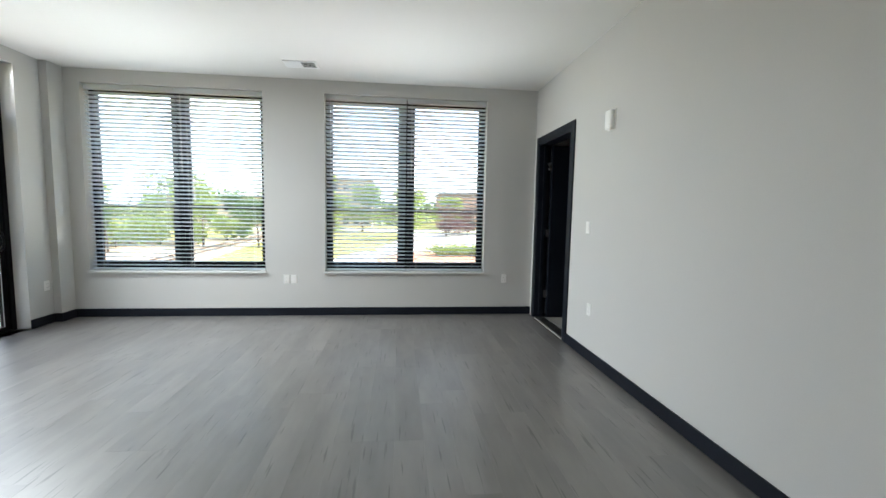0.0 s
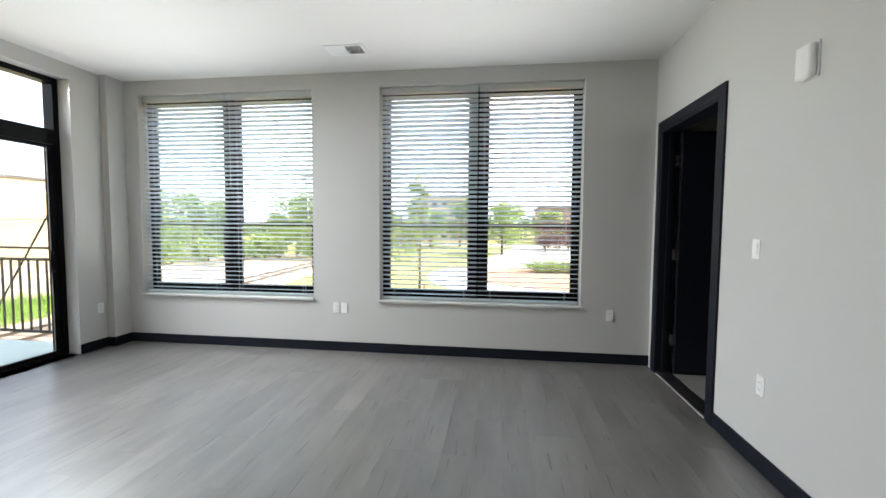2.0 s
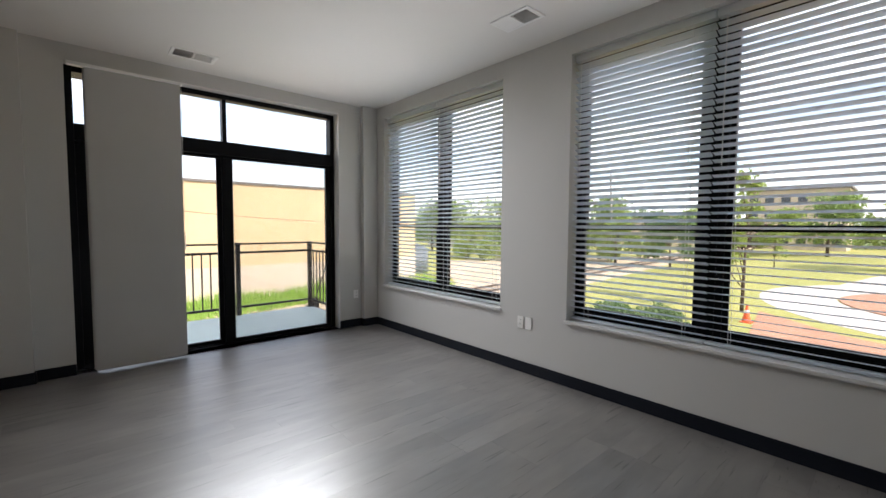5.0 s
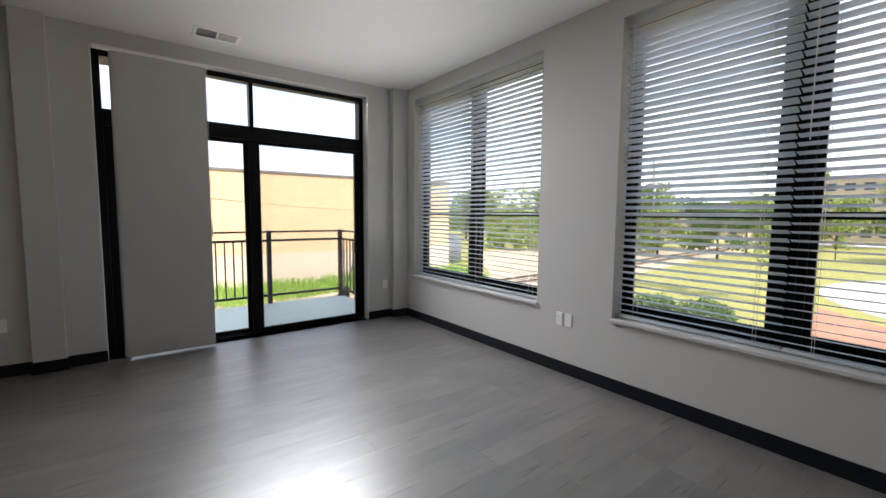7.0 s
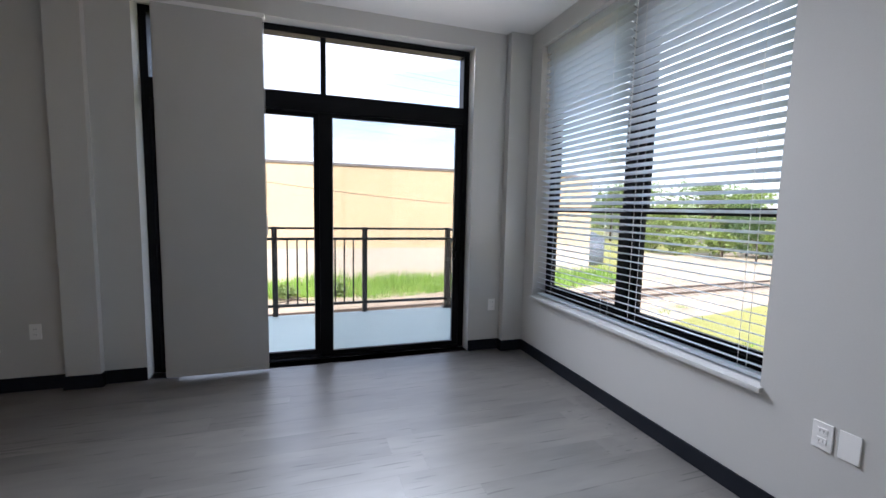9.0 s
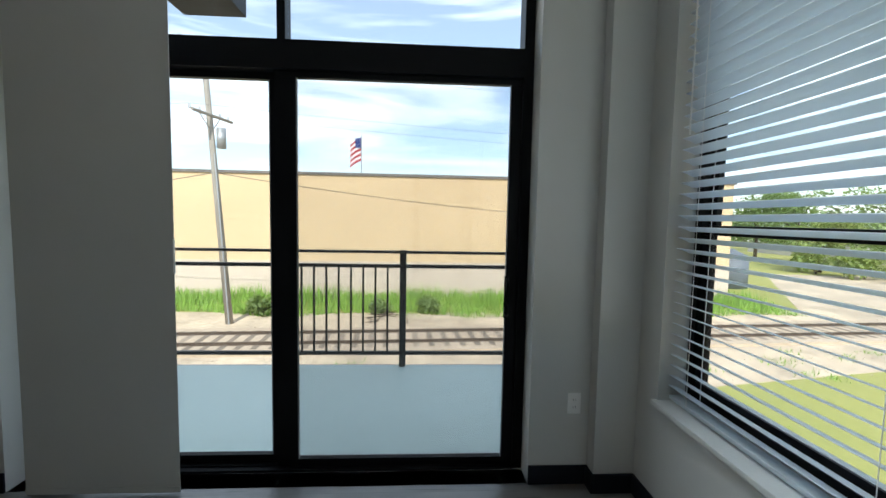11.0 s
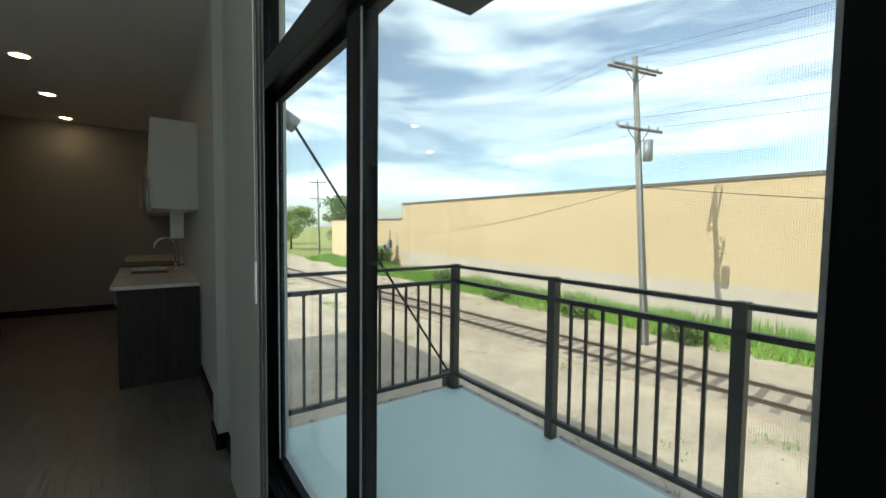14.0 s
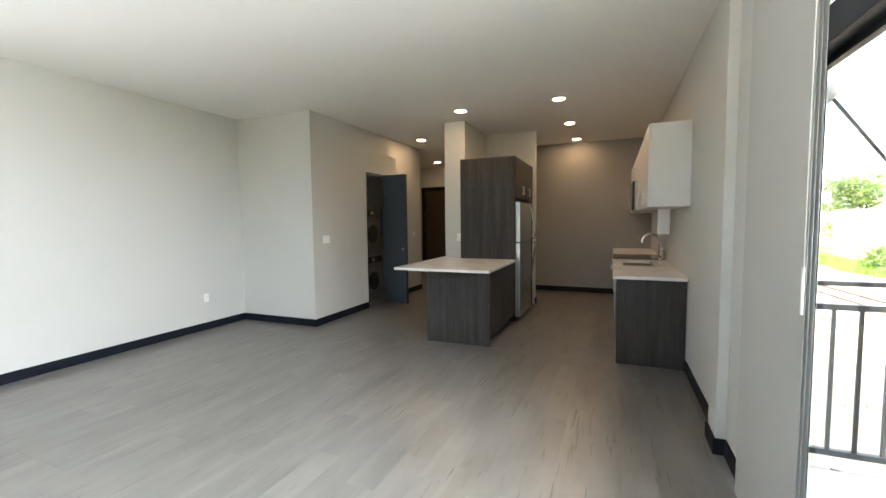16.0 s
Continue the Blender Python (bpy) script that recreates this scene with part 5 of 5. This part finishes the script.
kinds = [
    (make_tree(1, 8.5, 7.0, 0.22, M_LEAF[0], "broad bright green tree with an uneven crown", 2600, 0.26), []),
    (make_tree(2, 10.5, 9.0, 0.28, M_LEAF[1], "large mid green tree with spreading crown", 3200, 0.30), []),
    (make_tree(3, 7.0, 5.0, 0.16, M_LEAF[2], "dark green tree with dense crown", 2200, 0.22), []),
    (make_tree(4, 6.0, 2.6, 0.07, M_LEAF[0], "slim young tree on the lawn", 900, 0.13, True), []),
    (make_tree(5, 5.5, 5.5, 0.15, M_LEAF[3], "purple-leaved ornamental tree on grass", 1800, 0.22), []),
]
spots = [
    (3, -5.0, 31.8, 1.5), (3, 17, 64, 1.0), (3, -9.5, 66, 0.9),
    (2, -17, 54, 0.9), (0, 1.5, 72, 1.05), (4, 10, 84, 1.1), (4, 15, 88, 1.0), (1, 24, 90, 0.95), (0, 12, 96, 1.0),
    (0, -30, 62, 1.0), (1, -38, 78, 1.0), (2, -26, 70, 1.1), (0, -22, 86, 1.0), (1, -46, 60, 0.9), (2, -36, 54, 0.9), (0, -52, 74, 1.1),
    (1, -60, 54, 0.9), (0, -44, 48, 0.75), (2, -30, 47, 0.7), (0, -14, 92, 1.0), (1, 36, 80, 1.0), (0, 44, 70, 1.0), (2, 30, 68, 0.8), (1, -8, 98, 1.0),
    (0, -24, 55, 0.7), (2, -18, 66, 0.9), (1, -70, 70, 1.0), (0, 58, 84, 1.1), (4, -20, 98, 1.1), (1, -36, -72, 1.0), (0, -28, -84, 1.1), (2, -22, -96, 1.0), (0, -34, -110, 1.0),
]
rnd = random.Random(9)
used = set()
for k, x, y, s in spots:
    m = pose(x, y, GZ, 0, 0, rnd.uniform(0, 360)) @ Matrix.Diagonal((s, s, s * rnd.uniform(0.9, 1.08), 1))
    if k in used:
        t = copy_thing(kinds[k][0], m)
    else:
        used.add(k)
        t = kinds[k][0]
    t.location, t.rotation_euler, t.scale = m.translation, (0, 0, rnd.uniform(0, 6.28)), (s, s, s)


def make_shrub(seed, w, h, mat, label):
    rnd = random.Random(seed)
    blobs = [(rnd.uniform(-0.35, 0.35) * w, rnd.uniform(-0.35, 0.35) * w, h * rnd.uniform(0.35, 0.6), w * 0.28, h * 0.42) for _ in range(6)]
    s = thing("shrub", label, "shrub", (0, 0, 0), "shrubs")
    bm = bmesh.new()
    for k in range(5):
        rod((0, 0, 0), (rnd.uniform(-0.3, 0.3) * w, rnd.uniform(-0.3, 0.3) * w, h * 0.6), 0.02, 5, bm, 0.006)
    part("stems", bm, M_BARK, s)
    me = leaf_cloud("leaves", seed, blobs, 900, 0.11)
    me.materials.append(mat)
    c = new("leaves", me)
    c.parent = s
    tagged(c, kind="stuff")
    return s


sh = make_shrub(21, 1.6, 1.1, M_LEAF[1], "low green shrub growing beside the railway")
sh.location = (-22.6, -3.2, GZ)
for x, y, s in ((-22.9, 2.5, 0.8), (-23.2, 5.0, 0.9), (-22.8, -9.5, 1.1), (-23.0, -16.0, 1.2), (-24.0, -24.0, 1.4), (-26.5, -41, 2.6), (-27.0, -46, 2.2)):
    copy_thing(sh, pose(x, y, GZ, 0, 0, x * 50) @ Matrix.Diagonal((s, s, s, 1))).scale = (s, s, s)
big = make_shrub(25, 1.9, 1.3, M_LEAF[0], "large pale green bush beyond the railway")
big.location, big.scale = (-36, 50, GZ), (2.8, 2.8, 2.6)
for x, y, s in ((-33, 53, 2.4), (-30, 56.5, 2.7), (-39, 47.5, 2.5), (-42.5, 46, 2.2), (-27.5, 60, 2.3), (-34.5, 58, 3.0), (-25.5, 66, 2.6)):
    copy_thing(big, pose(x, y, GZ, 0, 0, x * 33)).scale = (s, s, s)
hd = make_shrub(22, 2.6, 1.4, M_LEAF[0], "rounded clipped hedge shrub on the mulch island")
hd.location = (4.4, 46.0, GZ + 0.05)
for k in range(9):
    copy_thing(hd, pose(5.8 + k * 1.35, 46.2 + 0.5 * math.sin(k * 1.7), GZ + 0.05, 0, 0, k * 47))
ns = make_shrub(23, 1.8, 0.9, M_LEAF[2], "low grey-green shrub on the lawn")
ns.location = (-8.2, 24.0, GZ)
for x, y in ((-7.0, 25.6), (-9.6, 24.8), (-6.4, 23.4)):
    copy_thing(ns, pose(x, y, GZ, 0, 0, x * 90))

# distant woods and buildings
me = leaf_cloud("far_woods", 77, [(x, 150 + 22 * math.sin(x * 0.05), GZ + 3.5 + 2.0 * math.sin(x * 0.13), 9, 4.5 + 1.5 * math.sin(x * 0.31)) for x in range(-230, 230, 7)]
                + [(-110 + 18 * math.sin(y * 0.07), y, GZ + 3.5 + 1.5 * math.sin(y * 0.2), 9, 5) for y in range(-220, 140, 8)], 26000, 1.0)
me.materials.append(M_FARWOOD)
tagged(new("far_woods", me), "distant band of green woods on the horizon", "woods", "", "stuff")


def make_house(name, x0, y0, x1, y1, z1, mat, nwin, label, face):
    h = thing(name, label, "building", ((x0 + x1) / 2, (y0 + y1) / 2, GZ), "distant buildings")
    part("wall", box(x0, y0, GZ, x1, y1, z1), mat, h)
    part("roof", box(x0 - 0.4, y0 - 0.4, z1, x1 + 0.4, y1 + 0.4, z1 + 0.5), M_COPING, h)
    storeys = max(1, int((z1 - GZ) / 3.2))
    for s in range(storeys):
        for k in range(nwin):
            z = GZ + 0.9 + s * 3.2
            if face == "y":
                c = x0 + (x1 - x0) * (k + 0.5) / nwin
                wd = part("window", box(c - 0.8, y0 - 0.06, z, c + 0.8, y0 + 0.1, z + 1.6), M_FARGLASS, h)
                part("sill", box(c - 0.9, y0 - 0.14, z - 0.12, c + 0.9, y0 - 0.001, z), M_PATH, wd)
    return h


make_house("office_building", 12, 118, 46, 132, 6.0, M_BRICKRED, 9, "distant red brick building with rows of windows", "y")
make_house("shop_building", -25, 122, -7.5, 134, 9.6, M_BEIGE, 6, "distant beige flat-roofed building", "y")
make_house("hall_building", -60, 116, -34, 130, 4.2, M_BEIGE, 6, "distant pale low building behind trees", "y")
um = thing("utility_meter", "grey utility meter post with boxes beside the warehouse annex", "utility box", (-27.6, -40.0, GZ), "")
part("post", rod((-27.6, -40.0, GZ), (-27.6, -40.0, 1.0), 0.07, 8), M_POLE, um)
part("box", box(-27.75, -40.3, -1.2, -27.45, -39.7, -0.2, 0.02), M_TANK, um)
part("box", box(-27.72, -40.22, -2.5, -27.48, -39.78, -1.6, 0.02), M_GALV, um)
for ey, ez in ((-42.4, -1.2), (-43.2, -2.3)):
    ef = thing("exhaust_fan", "round dark wall exhaust fan on the annex", "vent", (-28.6, ey, ez), "annex fans")
    part("housing", rod((-28.6, ey, ez), (-28.2, ey, ez), 0.42, 18), M_GALV, ef, "", True)
    part("grille", rod((-28.2, ey, ez), (-28.17, ey, ez), 0.36, 18), M_DARKHOLE, ef)
tk = thing("storage_tank", "grey round storage tank beside the warehouse", "tank", (-33.5, 29.5, GZ), "")
part("shell", rod((-33.5, 29.5, GZ), (-33.5, 29.5, GZ + 2.5), 1.3, 24), M_TANK, tk, "", True)
part("roof", rod((-33.5, 29.5, GZ + 2.5), (-33.5, 29.5, GZ + 3.1), 1.35, 24, None, 0.2), M_TANK, tk)
fn = thing("board_fence", "pale board fence running behind the railway", "fence", (-56, 66, GZ), "")
for k in range(30):
    x = -76 + k * 1.35
    part("board", box(x, 66.0, GZ, x + 1.32, 66.05, GZ + 1.6), M_PATH, fn)

# tall grass along the warehouse
rg2 = random.Random(5)
vs, fs = [], []
for _ in range(34000):
    y = rg2.uniform(-60, 26)
    x = rg2.uniform(-27.9, -22.9 - 0.5 * math.sin(y * 0.6))
    h = rg2.uniform(0.3, 0.95) * (1.2 if x < -25.5 else 0.75) * (0.8 + 0.3 * math.sin(y * 0.9) * math.sin(y * 0.23 + x))
    a, l = rg2.uniform(0, 6.28), rg2.uniform(-0.25, 0.25)
    w = 0.026
    i = len(vs)
    vs += [(x - w * math.cos(a), y - w * math.sin(a), GZ), (x + w * math.cos(a), y + w * math.sin(a), GZ), (x + l, y + rg2.uniform(-0.25, 0.25), GZ + h)]
    fs.append((i, i + 1, i + 2))
me = bpy.data.meshes.new("tall_grass")
me.from_pydata(vs, [], fs)
me.materials.append(M_WEEDS)
tagged(new("tall_grass", me), "tall bright green grass along the warehouse wall", "grass", "", "stuff")

# brush pile and stones by the track
bp = thing("brush_pile", "pile of dry branches lying beside the track", "branches", (-21.6, 3.0, GZ), "")
for k in range(16):
    a = rg2.uniform(0, 6.28)
    c = Vector((-21.6 + rg2.uniform(-0.9, 0.9), 3.0 + rg2.uniform(-1.2, 1.2), GZ + 0.05 + rg2.uniform(0, 0.25)))
    part("branch", rod(c, c + Vector((math.cos(a), math.sin(a), rg2.uniform(0.0, 0.35))) * rg2.uniform(0.5, 1.3), 0.03, 5, None, 0.012), M_BARK, bp)
vs, fs = [], []
for _ in range(2600):
    y = rg2.uniform(-45, 40)
    x = track_x(y) + rg2.gauss(0.5, 3.2)
    if x > -6:
        continue
    s = rg2.uniform(0.02, 0.07)
    i = len(vs)
    vs += [(x + s * rg2.uniform(0.6, 1), y, GZ), (x - s, y + s * rg2.uniform(0.5, 1), GZ), (x - s * 0.4, y - s, GZ), (x + rg2.uniform(-s, s) * 0.3, y, GZ + s * 0.9)]
    fs += [(i, i + 1, i + 3), (i + 1, i + 2, i + 3), (i + 2, i, i + 3)]
me = bpy.data.meshes.new("loose_stones")
me.from_pydata(vs, [], fs)
me.materials.append(M_GRAVEL)
tagged(new("loose_stones", me), "loose stones scattered over the dirt", "stones", "", "stuff")

vs, fs = [], []
tufts = [(rg2.uniform(-22.8, -8.0), rg2.uniform(-36, 24)) for _ in range(70)]
for tx, ty in tufts:
    if abs(tx - track_x(ty)) < 1.9:
        continue
    for _ in range(rg2.randint(14, 40)):
        x, y = tx + rg2.gauss(0, 0.22), ty + rg2.gauss(0, 0.3)
        a, h, w = rg2.uniform(0, 6.28), rg2.uniform(0.06, 0.24), 0.018
        i = len(vs)
        vs += [(x - w * math.cos(a), y - w * math.sin(a), GZ), (x + w * math.cos(a), y + w * math.sin(a), GZ), (x + rg2.uniform(-0.1, 0.1), y + rg2.uniform(-0.1, 0.1), GZ + h)]
        fs.append((i, i + 1, i + 2))
me = bpy.data.meshes.new("scrub_tufts")
me.from_pydata(vs, [], fs)
me.materials.append(M_WEEDS)
tagged(new("scrub_tufts", me), "sparse green weed tufts on the bare dirt", "weeds", "", "stuff")

# sleepers
ti = thing("railway_sleepers", "row of weathered wooden sleepers under the rails", "sleepers", (-18.2, 5, GZ), "", "structure")
b = box(-1.3, -0.115, 0, 1.3, 0.115, 0.145, 0.012)
me = bpy.data.meshes.new("sleeper")
b.to_mesh(me)
b.free()
me.materials.append(M_TIE)
y = -34.0
while y < 60:
    s = new("sleeper", me)
    s.parent = ti
    s.location = (track_x(y) + 18.2, y - 5, -0.002)
    s.rotation_euler = (0, 0, radians(3.7 + rg2.uniform(-1.5, 1.5)))
    y += 0.60
bm = bmesh.new()
for y0, y1 in ((-150, -34.3), (60.3, 139)):
    y = y0
    while y < y1:
        x = track_x(y)
        box(x - 1.3, y - 0.115, GZ, x + 1.3, y + 0.115, GZ + 0.143, 0, bm)
        y += 0.6
tagged(part("far_sleepers", bm, M_TIE, ti), kind="stuff")

# ---------------------------------------------------------------- floor planks
PW, PL = 0.184, 1.22
b = box(-PW / 2 + 0.0001, -PL / 2 + 0.0001, -0.0078, PW / 2 - 0.0001, PL / 2 - 0.0001, 0.0)
top_edges = [e for e in b.edges if all(v.co.z > -0.001 for v in e.verts)]
bmesh.ops.bevel(b, geom=top_edges, offset=0.0004, segments=1, affect="EDGES")
plank_mesh = bpy.data.meshes.new("plank")
b.to_mesh(plank_mesh)
b.free()
plank_mesh.materials.append(M_FLOOR)
rp = random.Random(3)


def lay(x0, x1, y0, y1, far=False):
    n = math.ceil((x1 - x0) / PW)
    for i in range(n):
        xa, xb = x0 + i * PW, min(x1, x0 + (i + 1) * PW)
        if xb - xa < 0.02:
            continue
        y = y0 - rp.choice((0.0, 0.31, 0.58, 0.83, 1.05))
        while y < y1 - 0.002:
            a, c = max(y, y0), min(y + PL, y1)
            if c - a > 0.01:
                p = new("plank", plank_mesh)
                p.parent = floor
                p.location = ((xa + xb) / 2, (a + c) / 2, 0)
                p.scale = ((xb - xa) / PW, (c - a) / PL, 1)
            y += PL


lay(WX - 0.13, EX, 0.450, NY)
lay(WX, 0.950, -3.75, 0.450)
bm = bmesh.new()
x = WBX
while x < 3.2:
    box(x, -6.0, -0.0078, min(3.2, x + PW - 0.001), -3.75, 0.0, 0, bm)
    x += PW
box(0.950, -3.75, -0.0078, 1.84, 0.330, 0.0, 0, bm)
tagged(part("hall_planks", bm, M_FLOOR, floor), kind="stuff")
